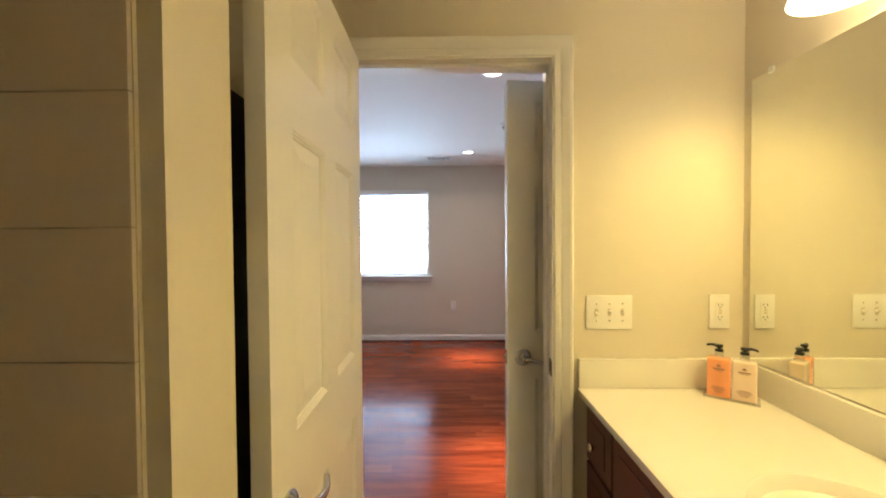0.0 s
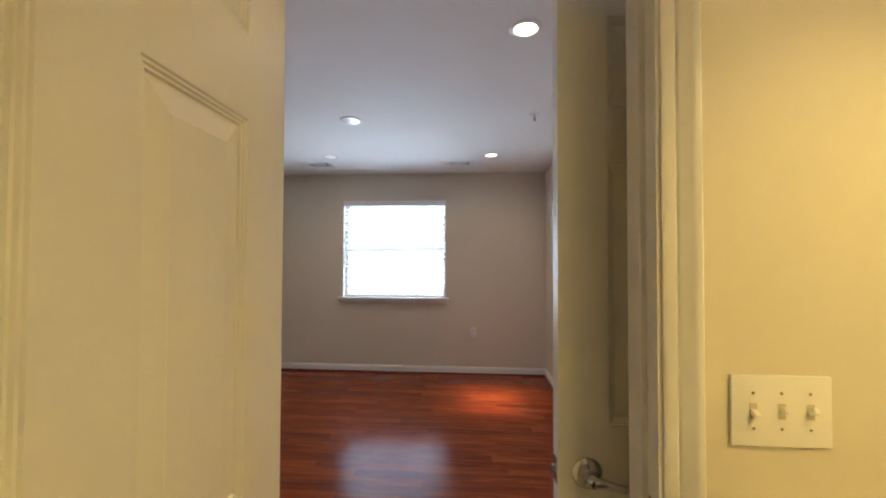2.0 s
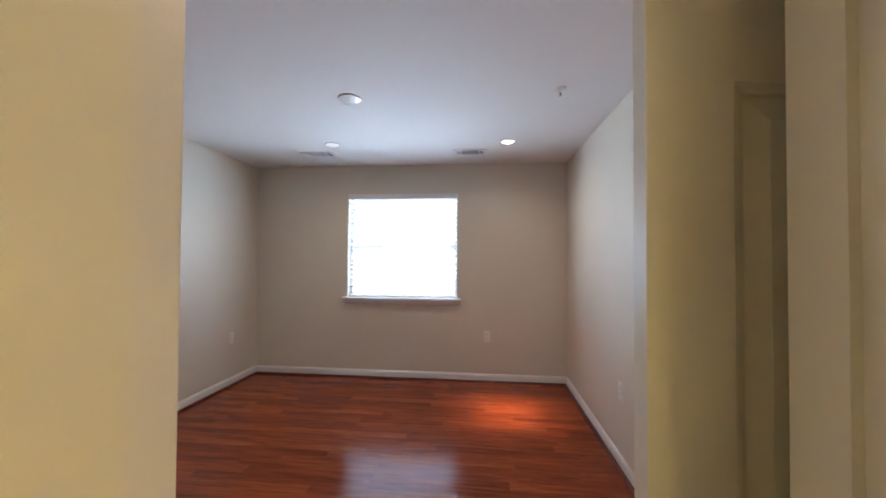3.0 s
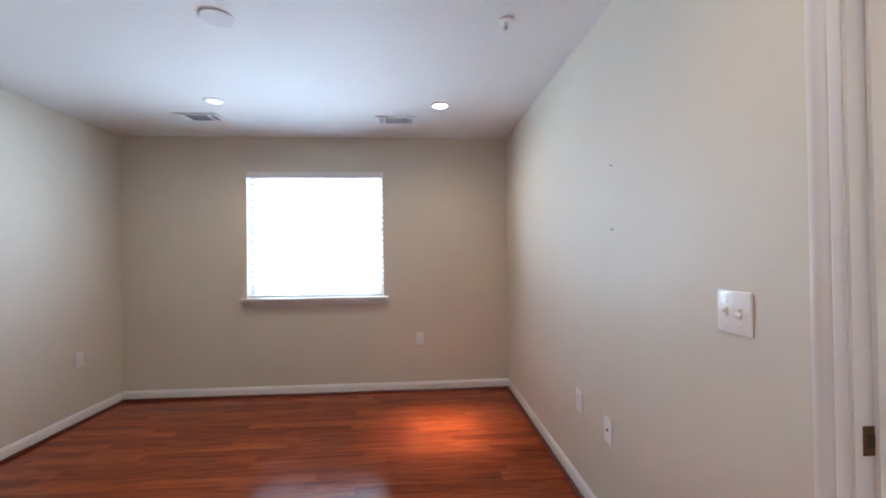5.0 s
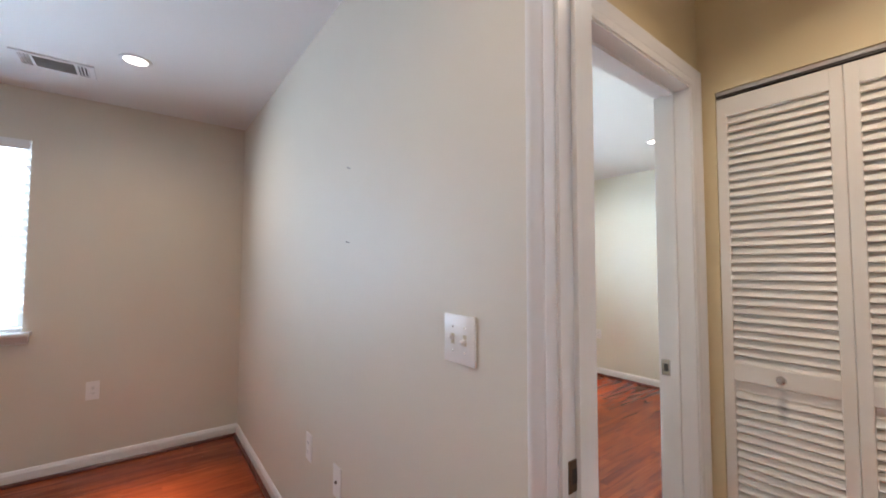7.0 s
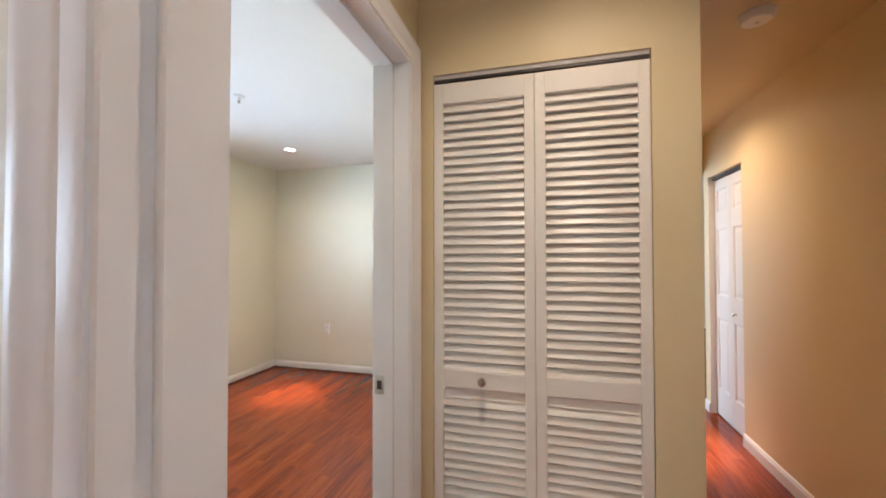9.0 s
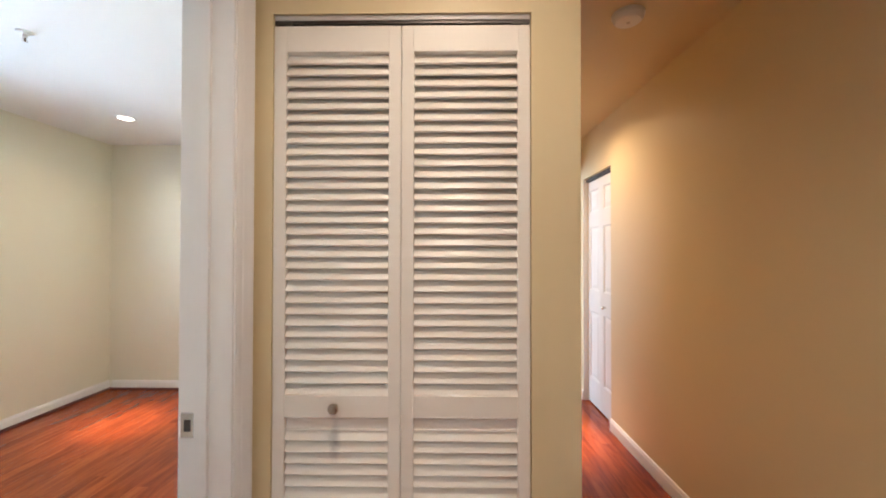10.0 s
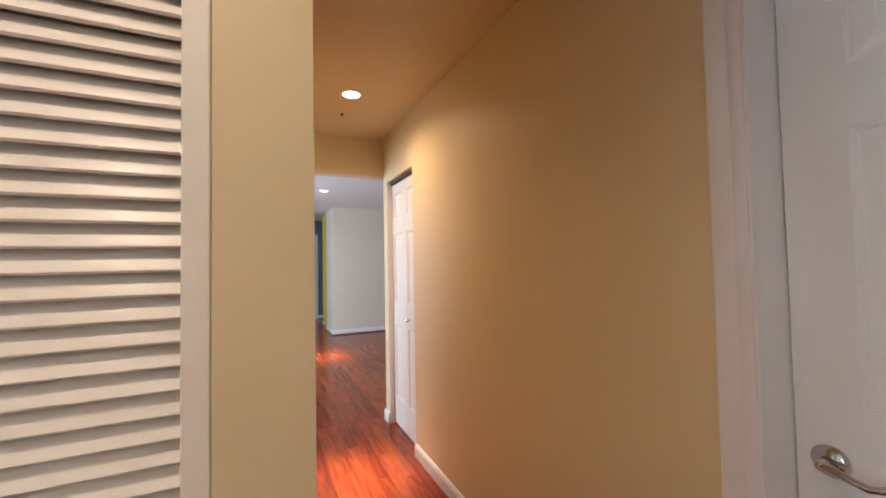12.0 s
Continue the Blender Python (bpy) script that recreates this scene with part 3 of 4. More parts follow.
# bathroom door standing open into the bathroom
LD = panel_door("door_1", pose(0.9015, 1.822, 0.008, 0, 0, -90 + 1.0), 0.738, 2.030,
                "white six-panel door standing wide open into the bathroom", lever=(0.673, 0.905, ((0, -1), (1, 1)), -1), kind="structure")
hinges(LD, (0.2, 1.02, 1.82), -0.003, -0.004)
# first bedroom's door swung back towards the bathroom wall
RD = panel_door("door_2", pose(2.180, 2.108, 0.008, 0, 0, 180 + 5.2) @ Matrix.Translation((0, 0.0, 0)), 0.705, 2.030,
                "white six-panel door swung open with chrome lever", lever=(0.642, 0.925, ((0, -1), (1, 1)), -1), kind="structure")
hinges(RD, (0.2, 1.02, 1.82), -0.003, -0.003)
# closed door in the hallway
panel_door("door_3", pose(2.480, 1.036, 0.008), 0.672, 2.026,
                "white six-panel door, closed, with chrome lever", lever=(0.612, 0.902, ((1, 1),), -1), kind="structure")


def strike(m, mat, label):
    s = thing("strike_plate", m, label, "strike plate", "strike plates")
    part("plate", boxes((-0.0015, 0.0018, -0.016, 0.016, -0.030, 0.030), bevel=0.001), mat, s)
    part("latch_hole", boxes((0.0019, 0.0024, -0.007, 0.009, -0.014, 0.014)), SLOT, s, "dark latch hole")


strike(pose(1.6125, 1.852, 0.945, 0, 0, 180), BRONZE, "aged metal strike plate let into the bathroom door frame")
strike(pose(2.214, 2.8405, 0.935, 0, 0, -90), BRONZE, "aged metal strike plate let into the bedroom door frame")
strike(pose(3.1675, 3.077, 0.945, 0, 0, 180), CHROME, "bright chrome strike plate with a dark latch hole")

# two-leaf hallway closet door
HD = thing("hall_closet_door", pose(0, 0, 0), "white molded panel folding closet door, closed", "closet door")
for x0 in (5.283, 5.591):
    sub = part("leaf", boxes((x0, x0 + 0.05, 1.122, 1.15, 0.012, 2.015), (x0 + 0.256, x0 + 0.306, 1.122, 1.15, 0.012, 2.015),
                             (x0 + 0.05, x0 + 0.256, 1.122, 1.15, 0.012, 0.235), (x0 + 0.05, x0 + 0.256, 1.122, 1.15, 0.84, 1.03),
                             (x0 + 0.05, x0 + 0.256, 1.122, 1.15, 1.60, 1.735), (x0 + 0.05, x0 + 0.256, 1.122, 1.15, 1.935, 2.015)), DOORW, HD)
    for a, b in ((0.235, 0.84), (1.03, 1.60), (1.735, 1.935)):
        part("panel", panel_mesh(0.206, b - a, 0.028), DOORW, sub, m=Matrix.Translation((x0 + 0.05, 1.122, a)))
part("knob", lathe(((0, 0), (0.008, 0), (0.007, 0.012), (0.015, 0.02), (0.015, 0.026), (0.008, 0.031), (0, 0.032)), 16), NICKEL, HD, "small nickel knob", True, m=pose(5.50, 1.15, 0.91, -90, 0, 0))
tagged(part("trim_closet_track", boxes((5.281, 5.899, 1.10, 1.165, 2.022, 2.049)), TRACK), "dark steel folding door track", "door track", "", "structure")
structure("trim_closet_frame", boxes((5.28, 5.2825, 1.076, 1.1935, 0, 2.05), (5.8975, 5.90, 1.076, 1.1935, 0, 2.05)), TRIM, "white painted closet opening lining", "door frame")


# ---- louvered closet door in the lobby ----
def louver_leaf(closet, y0, y1):
    """One leaf between y0 and y1, its front at x 3.262."""
    xf, xb, zt = 3.262, 3.290, 1.962
    st = 0.033
    lf = part("leaf", boxes((xf, xb, y0, y0 + st, 0.015, zt), (xf, xb, y1 - st, y1, 0.015, zt), bevel=0.002), LOUV, closet)
    for a, b, nm in ((0.015, 0.12, "bottom_rail"), (0.925, 0.985, "middle_rail"), (1.892, zt, "top_rail")):
        part(nm, boxes((xf + 0.0005, xb - 0.0005, y0 + st - 0.002, y1 - st + 0.002, a, b), bevel=0.0015), LOUV, lf)
    wide, tilt = 0.0375, radians(SLAT_TILT)
    sm = mesh_of("slat", boxes((-wide / 2, wide / 2, -(y1 - y0) / 2 + st - 0.001, (y1 - y0) / 2 - st + 0.001, -0.0031, 0.0031), bevel=0.0014, seg=2), LOUV, True)
    xc = xf + 0.0012 + wide / 2 * math.cos(tilt) + 0.0031 * math.sin(tilt)
    pitch = 0.0302
    # the lower bank begins under a flat filler strip, set back from the rail
    part("filler_strip", boxes((xf + 0.011, xf + 0.017, y0 + st, y1 - st, 0.893, 0.926), (xf + 0.008, xf + 0.017, y0 + st, y1 - st, 0.8895, 0.8930)), LOUV, lf)
    for z0, z1 in ((0.12, 0.8945), (0.985, 1.892)):
        n = round((z1 - z0) / pitch)
        for i in range(n):
            z = z0 + (i + 0.5) * (z1 - z0) / n
            part("slat", sm, LOUV, lf, m=pose(xc, (y0 + y1) / 2, z, 0, -SLAT_TILT + random.uniform(-0.3, 0.3), random.uniform(-0.05, 0.05)))
    return lf


CD = thing("louvered_closet_door", pose(0, 0, 0), "white louvered folding closet door, closed, slightly scuffed below its knob", "closet door")
leaf_a = louver_leaf(CD, 2.5780, 2.9168)
leaf_b = louver_leaf(CD, 2.2378, 2.5768)
part("knob", lathe(((0, 0), (0.007, 0), (0.0065, 0.010), (0.012, 0.016), (0.0145, 0.021), (0.012, 0.026), (0, 0.028)), 20), NICKEL, leaf_a, "small round nickel knob", True, m=pose(3.262, 2.749, 0.956, 0, -90, 0))
structure("trim_lobby_closet_track", boxes((3.2675, 3.30, 2.2380, 2.9165, 1.970, 1.9912)), TRACK, "dark steel folding door track", "door track")
structure("trim_closet_header", boxes((3.2640, 3.2670, 2.2380, 2.9165, 1.9775, 1.9914), bevel=0.0008), SMUDGE, "grey painted metal edge of the folding door track", "trim")
for y in (2.2385, 2.8680):
    structure("trim_pivot_bracket", boxes((3.2645, 3.2670, y, y + 0.048, 1.9645, 1.9770), bevel=0.0008), TRACK, "dark steel pivot bracket at the track's end", "bracket")


# ---- plates on walls ----
def plate(m, gangs, kind, label, group):
    """Wall plate on the face y = 0 looking along -y; kind is toggle, outlet or jack."""
    w = 0.07 + 0.046 * (gangs - 1)
    s = thing("switch_plate" if kind == "toggle" else "wall_outlet", m, label, "light switch" if kind == "toggle" else "outlet", group)
    part("cover", boxes((-w / 2, w / 2, -0.0065, 0, -0.060, 0.060), bevel=0.003, seg=2), PLATE, s, smooth=True)
    for g in range(gangs):
        x = (g - (gangs - 1) / 2) * 0.046
        if kind == "toggle":
            part("slot", boxes((x - 0.006, x + 0.006, -0.0072, -0.0064, -0.013, 0.013)), GROUT, s)
            up = 1 if (g + gangs) % 3 else -1
            part("toggle", boxes((-0.0048, 0.0048, -0.015, 0.0, -0.005, 0.005), bevel=0.0015), PLATE, s, m=pose(x, -0.0065, 0, -28 * up, 0, 0))
            for z in (-0.030, 0.030):
                part("screw", lathe(((0, 0), (0.003, 0), (0.0026, 0.001), (0, 0.0014)), 10), NICKEL, s, m=pose(x, -0.0062, z, 90, 0, 0))
        elif kind == "outlet":
            for z in (-0.0195, 0.0195):
                part("receptacle", boxes((x - 0.0165, x + 0.0165, -0.0085, -0.006, z - 0.014, z + 0.014), bevel=0.002), PLATE, s)
                part("slot", boxes((x - 0.0075, x - 0.0055, -0.0089, -0.0084, z - 0.002, z + 0.006), (x + 0.0055, x + 0.0075, -0.0089, -0.0084, z - 0.002, z + 0.006),
                                   (x - 0.002, x + 0.002, -0.0089, -0.0084, z - 0.009, z - 0.005)), SLOT, s)
        elif kind == "decora":
            part("insert", boxes((x - 0.0165, x + 0.0165, -0.0085, -0.006, -0.0335, 0.0335), bevel=0.0015), PLATE, s)
            for z in (-0.0215, 0.0215):
                part("slot", boxes((x - 0.0075, x - 0.0055, -0.0089, -0.0084, z - 0.002, z + 0.006), (x + 0.0055, x + 0.0075, -0.0089, -0.0084, z - 0.002, z + 0.006),
                                   (x - 0.002, x + 0.002, -0.0089, -0.0084, z - 0.009, z - 0.005)), SLOT, s)
            for z in (-0.0045, 0.0045):
                part("test_button", boxes((x - 0.006, x + 0.006, -0.0095, -0.0084, z - 0.003, z + 0.003), bevel=0.0004), GROUT, s)
        else:
            part("jack", lathe(((0, 0), (0.006, 0), (0.006, 0.004), (0.004, 0.007), (0, 0.007)), 14), SLOT, s, "dark coaxial jack", m=pose(x, -0.006, 0, 90, 0, 0))
    return s


SWG, OUG = "switch plates", "wall outlets"
plate(pose(1.8135, 1.835, 1.147), 3, "toggle", "ivory three-gang toggle switch plate on the bathroom wall", SWG)
plate(pose(2.200, 1.835, 1.148), 1, "decora", "ivory outlet plate with two test buttons above the bathroom counter", OUG)
plate(pose(2.185, 3.137, 1.150, 0, 0, -90), 2, "toggle", "white two-gang toggle switch plate beside the bedroom door", SWG)
plate(pose(2.185, 4.205, 0.507, 0, 0, -90), 1, "outlet", "white outlet plate low on the bedroom wall", OUG)
plate(pose(2.185, 3.880, 0.490, 0, 0, -90), 1, "jack", "white cable jack plate low on the bedroom wall", OUG)
plate(pose(1.314, 5.89, 0.504), 1, "outlet", "white outlet plate below the bedroom window wall", OUG)
plate(pose(-1.414, 5.42, 0.507, 0, 0, 90), 1, "outlet", "white outlet plate on the far bedroom wall", OUG)
plate(pose(-1.414, 4.45, 0.490, 0, 0, 90), 1, "outlet", "white outlet plate midway along the far bedroom wall", OUG)
plate(pose(6.107, 5.113, 0.503, 0, 0, -90), 1, "outlet", "white outlet plate in the second bedroom", OUG)
for z in (1.709, 1.421):
    nl = thing("wall_nail", pose(2.185, 3.805, z, 0, 0, -90), "small dark picture nail in the bedroom wall", "nail", "picture nails")
    part("shank", tube([(0, 0, 0), (0, -0.012, 0.003)], [0.0015, 0.0015], 8), TRACK, nl)
    part("head", lathe(((0, 0), (0.0035, 0), (0.0035, 0.001), (0, 0.0012)), 10), TRACK, nl, m=pose(0, -0.012, 0.003, 90, 0, 0))


# ---- ceiling fixtures ----
def recessed(x, y, on):
    s = thing("recessed_light", pose(x, y, H), "round recessed ceiling light, lit", "ceiling light", "recessed lights")
    part("trim_ring", lathe(((0.053, 0.0), (0.073, 0.0), (0.073, -0.003), (0.069, -0.006), (0.057, -0.007), (0.053, -0.004)), 40, False), VENT, s, "white trim ring", True)
    part("lens", lathe(((0, -0.003), (0.0535, -0.003)), 40, False), LENS_DIM if on == 2 else LENS_ON, s, "glowing frosted lens")


for x, y, on in ((1.533, 2.888, True), (1.488, 5.053, True), (-0.154, 5.02, 2), (5.33, 5.055, True), (3.439, 4.09, True), (5.10, 3.95, True), (5.158, 1.647, True), (8.634, 1.33, True), (LOBBY_X, LOBBY_Y, True)):
    recessed(x, y, on)


def register(x, y):
    """Three-way ceiling register with a middle bank and two side banks of vanes."""
    s = thing("ceiling_vent", pose(x, y, H), "white enamel ceiling air register with grey louvers", "air vent", "ceiling vents")
    a, b = 0.165, 0.095
    part("frame", boxes((-a, a, -b, -b + 0.025, -0.008, 0), (-a, a, b - 0.025, b, -0.008, 0), (-a, -a + 0.025, -b + 0.025, b - 0.025, -0.008, 0), (a - 0.025, a, -b + 0.025, b - 0.025, -0.008, 0),
                        (-0.095, -0.083, -b + 0.025, b - 0.025, -0.008, 0), (0.083, 0.095, -b + 0.025, b - 0.025, -0.008, 0)), VENT, s)
    # flat dark sheet; its colour stands in for the shade up in the duct
    part("backing", boxes((-a + 0.02, a - 0.02, -b + 0.02, b - 0.02, -0.002, -0.0005)), DUCT_SHADE, s, "dark sheet painted as the shade behind the vanes")
    v = mesh_of("vane", boxes((-0.082, 0.082, -0.006, 0.006, -0.0007, 0.0007)), VENT)
    for i in range(8):
        part("vane", v, VENT, s, m=pose(0, -0.06 + i * 0.0172, -0.006, 42, 0, 0))
    u = mesh_of("vane", boxes((-0.006, 0.006, -0.068, 0.068, -0.0007, 0.0007)), VENT)
    for sd in (-1, 1):
        for i in range(3):
            part("vane", u, VENT, s, m=pose(sd * (0.105 + i * 0.015), 0, -0.006, 0, sd * 42, 0))


cv = thing("ceiling_cover", pose(0.377, 3.990, H), "round white blank cover standing proud of the bedroom ceiling", "ceiling cover")
part("rim", lathe(((0.060, 0.0), (0.078, 0.0), (0.0785, -0.002), (0.078, -0.005), (0.074, -0.0080), (0.070, -0.0083)), 44, False), VENT, cv, "", True)
part("disc", lathe(((0, -0.0085), (0.070, -0.0083)), 44, False), GLOSSP, cv, "smooth glossy white disc", True)
register(1.134, 5.38)
register(-0.430, 5.355)


def sprinkler(x, y):
    s = thing("fire_sprinkler", pose(x, y, H), "white pendent fire sprinkler with a small escutcheon", "sprinkler", "sprinklers")
    part("escutcheon", lathe(((0, 0), (0.036, 0), (0.034, -0.006), (0.020, -0.010), (0.012, -0.011), (0, -0.011)), 24), VENT, s, "", True)
    part("body", lathe(((0.010, -0.010), (0.011, -0.022), (0.007, -0.028), (0, -0.028)), 14), VENT, s, "", True)
    part("link", lathe(((0, -0.027), (0.004, -0.028), (0.004, -0.048), (0, -0.050)), 10), BRONZE, s, "dark fusible link", True)
    for k in (-1, 1):
        part("yoke", tube([(k * 0.009, 0, -0.024), (k * 0.013, 0, -0.038), (k * 0.004, 0, -0.052)], [0.0026, 0.0026, 0.0026], 6), VENT, s)
    part("deflector", lathe(((0, -0.052), (0.016, -0.052), (0.017, -0.0545), (0, -0.055)), 16), VENT, s)


sprinkler(1.745, 3.953)
sprinkler(-0.990, 4.020)
sprinkler(4.118, 4.543)
sp = thing("hall_sprinkler", pose(5.494, 1.645, H), "small concealed hallway sprinkler with a dark opening", "sprinkler")
part("escutcheon", lathe(((0, 0), (0.026, 0), (0.024, -0.005), (0, -0.005)), 20), VENT, sp, "", True)
part("deflector", lathe(((0, -0.005), (0.010, -0.006), (0.010, -0.022), (0, -0.022)), 14), BRONZE, sp, "dark metal tip", True)
sm = thing("smoke_detector", pose(4.005, 1.64, H), "round white smoke detector on the hallway ceiling", "smoke detector")
part("base", lathe(((0, 0), (0.070, 0), (0.070, -0.012), (0, -0.012)), 36), PLATE, sm, "", True)
part("cover", lathe(((0.066, -0.012), (0.064, -0.026), (0.054, -0.036), (0.02, -0.040), (0, -0.040)), 36), PLATE, sm, "", True)
part("test_button", lathe(((0, -0.039), (0.009, -0.039), (0.008, -0.043), (0, -0.043)), 14), SMUDGE, sm, "grey test button")

# ---- bathroom things ----
VA = thing("vanity_cabinet", pose(0, 0, 0), "dark cherry vanity cabinet under a pale countertop", "cabinet")
part("body", boxes((1.745, 2.283, 0.20, 1.815, 0.10, 0.853)), CHERRY, VA)
part("toe_kick", boxes((1.80, 2.283, 0.20, 1.815, 0.0, 0.10)), ESPRESSO, VA, "recessed dark toe kick")


def cabinet_front(nm, y0, y1, z0, z1, ky, kz):
    f = part(nm, boxes((1.726, 1.745, y0, y1, z0, z1), bevel=0.003), CHERRY, VA)
    g = part("raised_field", boxes((1.722, 1.726, y0 + 0.045, y1 - 0.045, z0 + 0.04, z1 - 0.04), bevel=0.0015), CHERRY, f)
    part("knob", lathe(((0, 0), (0.006, 0), (0.0055, 0.012), (0.012, 0.018), (0.0145, 0.023), (0.011, 0.028), (0, 0.030)), 18), NICKEL, f, "small round nickel knob", True, m=pose(1.7225, ky, kz, 0, -90, 0))


for z0, z1 in ((0.645, 0.835), (0.40, 0.635), (0.115, 0.39)):
    cabinet_front("drawer", 1.600, 1.806, z0, z1, 1.703, (z0 + z1) / 2 - (0.008 if z0 > 0.6 else 0))
for y0, y1, ky in ((1.205, 1.590, 1.25), (0.81, 1.195, 1.15), (0.415, 0.80, 0.46)):
    cabinet_front("cabinet_door", y0, y1, 0.115, 0.835, ky, 0.70)


def countertop():
    """Cultured marble top with an oval bowl sunk into it."""
    bm = bmesh.new()
    x0, x1, y0, y1, zt, zb = 1.700, 2.284, 0.195, 1.834, 0.880, 0.856
    cx, cy, rx, ry, n = 1.985, 1.075, 0.185, 0.235, 48
    rings = []
    for s, z in ((1.06, zt), (1.02, zt + 0.002), (1.0, zt - 0.002), (0.94, zt - 0.022), (0.80, zt - 0.075), (0.55, zt - 0.115), (0.2, zt - 0.128)):
        rings.append([bm.verts.new((cx + rx * s * math.cos(2 * math.pi * i / n), cy + ry * s * math.sin(2 * math.pi * i / n), z)) for i in range(n)])
    for a, b in zip(rings, rings[1:]):
        for i in range(n):
            bm.faces.new((a[i], a[(i + 1) % n], b[(i + 1) % n], b[i]))
    bm.faces.new(rings[-1])
    outer = []
    for i in range(n):
        c, s = math.cos(2 * math.pi * i / n), math.sin(2 * math.pi * i / n)
        kx = ((x1 if c > 0 else x0) - cx) / c if abs(c) > 1e-6 else 1e9
        ky = ((y1 if s > 0 else y0) - cy) / s if abs(s) > 1e-6 else 1e9
        k = min(abs(kx), abs(ky))
        outer.append(bm.verts.new((cx + k * c, cy + k * s, zt)))
    for i in range(n):
        bm.faces.new((rings[0][i], rings[0][(i + 1) % n], outer[(i + 1) % n], outer[i]))
    corners = ((x0, y0), (x1, y0), (x1, y1), (x0, y1))
    for cxx, cyy in corners:
        best = sorted(range(n), key=lambda i: (outer[i].co.x - cxx) ** 2 + (outer[i].co.y - cyy) ** 2)[:4]
        for i in range(n):
            j = (i + 1) % n
            a, b = outer[i].co, outer[j].co
            if i in best and j in best and abs(a.x - b.x) > 1e-5 and abs(a.y - b.y) > 1e-5:
                v = bm.verts.new((cxx, cyy, zt))
                bm.faces.new((outer[i], outer[j], v))
    bmesh.ops.recalc_face_normals(bm, faces=list(bm.faces))
    for f in bm.faces:
        if f.normal.z < -0.2:
            f.normal_flip()
    return bm


CT = thing("countertop", pose(0, 0, 0), "cream cultured marble countertop with an integral oval basin", "countertop")
part("top", countertop(), COUNTER, CT, smooth=True)
part("front_edge", boxes((1.700, 1.712, 0.195, 1.834, 0.856, 0.8795), bevel=0.003, seg=2), COUNTER, CT, smooth=True)
part("underside", boxes((1.712, 2.284, 0.195, 1.834, 0.854, 0.857)), COUNTER, CT)
part("backsplash", boxes((2.262, 2.284, 0.195, 1.812, 0.8805, 0.983), bevel=0.004, seg=2), COUNTER, CT, smooth=True)
part("side_splash", boxes((1.703, 2.284, 1.812, 1.834, 0.8805, 0.985), bevel=0.004, seg=2), COUNTER, CT, smooth=True)

MR = thing("wall_mirror", pose(0, 0, 0), "large frameless wall mirror above the vanity", "mirror")
part("glass", boxes((2.279, 2.2845, 0.15, 1.795, 0.987, 1.940)), MIRROR, MR)
for y, z in ((1.715, 1.940), (0.9, 1.940), (0.3, 1.940)):
    part("clip", boxes((2.274, 2.2845, y - 0.010, y + 0.010, z - 0.008, z + 0.012), bevel=0.002), PLATE, MR, "clear plastic mirror clip")

VL = thing("vanity_light", pose(2.285, 1.09, 2.128), "three-lamp vanity light bar with glowing frosted bell shades", "wall lamp")
part("back_plate", boxes((-0.030, -0.001, -0.40, 0.40, -0.05, 0.05), bevel=0.008, seg=2), NICKEL, VL, "brushed nickel back plate", True)
for y in (0.28, 0.0, -0.28):
    part("arm", tube([(-0.03, y, 0.02), (-0.09, y, 0.05), (-0.13, y, 0.045), (-0.135, y, 0.01)], [0.008] * 4), NICKEL, VL, "", True)
    part("shade", lathe(((0.025, 0.01), (0.045, -0.005), (0.062, -0.045), (0.075, -0.10), (0.094, -0.160), (0.091, -0.161), (0.072, -0.10), (0.058, -0.045), (0.041, -0.009), (0.022, 0.005)), 32, False), SHADE, VL, "glowing frosted glass bell shade", True, m=Matrix.Translation((-0.135, y, 0)))

LC = thing("linen_cabinet", pose(0, 0, 0), "tall near-black linen cabinet behind the bathroom door", "cabinet")
part("body", boxes((0.42, 0.84, 1.07, 1.80, 0.0, 1.69)), ESPRESSO, LC)
for y0, y1 in ((1.075, 1.432), (1.438, 1.795)):
    dd = part("cabinet_door", boxes((0.84, 0.858, y0, y1, 0.10, 1.68), bevel=0.003), ESPRESSO, LC)
    part("knob", lathe(((0, 0), (0.006, 0), (0.012, 0.014), (0.012, 0.02), (0, 0.024)), 14), NICKEL, dd, "small nickel knob", True, m=pose(0.858, y1 - 0.04 if y0 < 1.2 else y0 + 0.04, 1.0, 0, 90, 0))


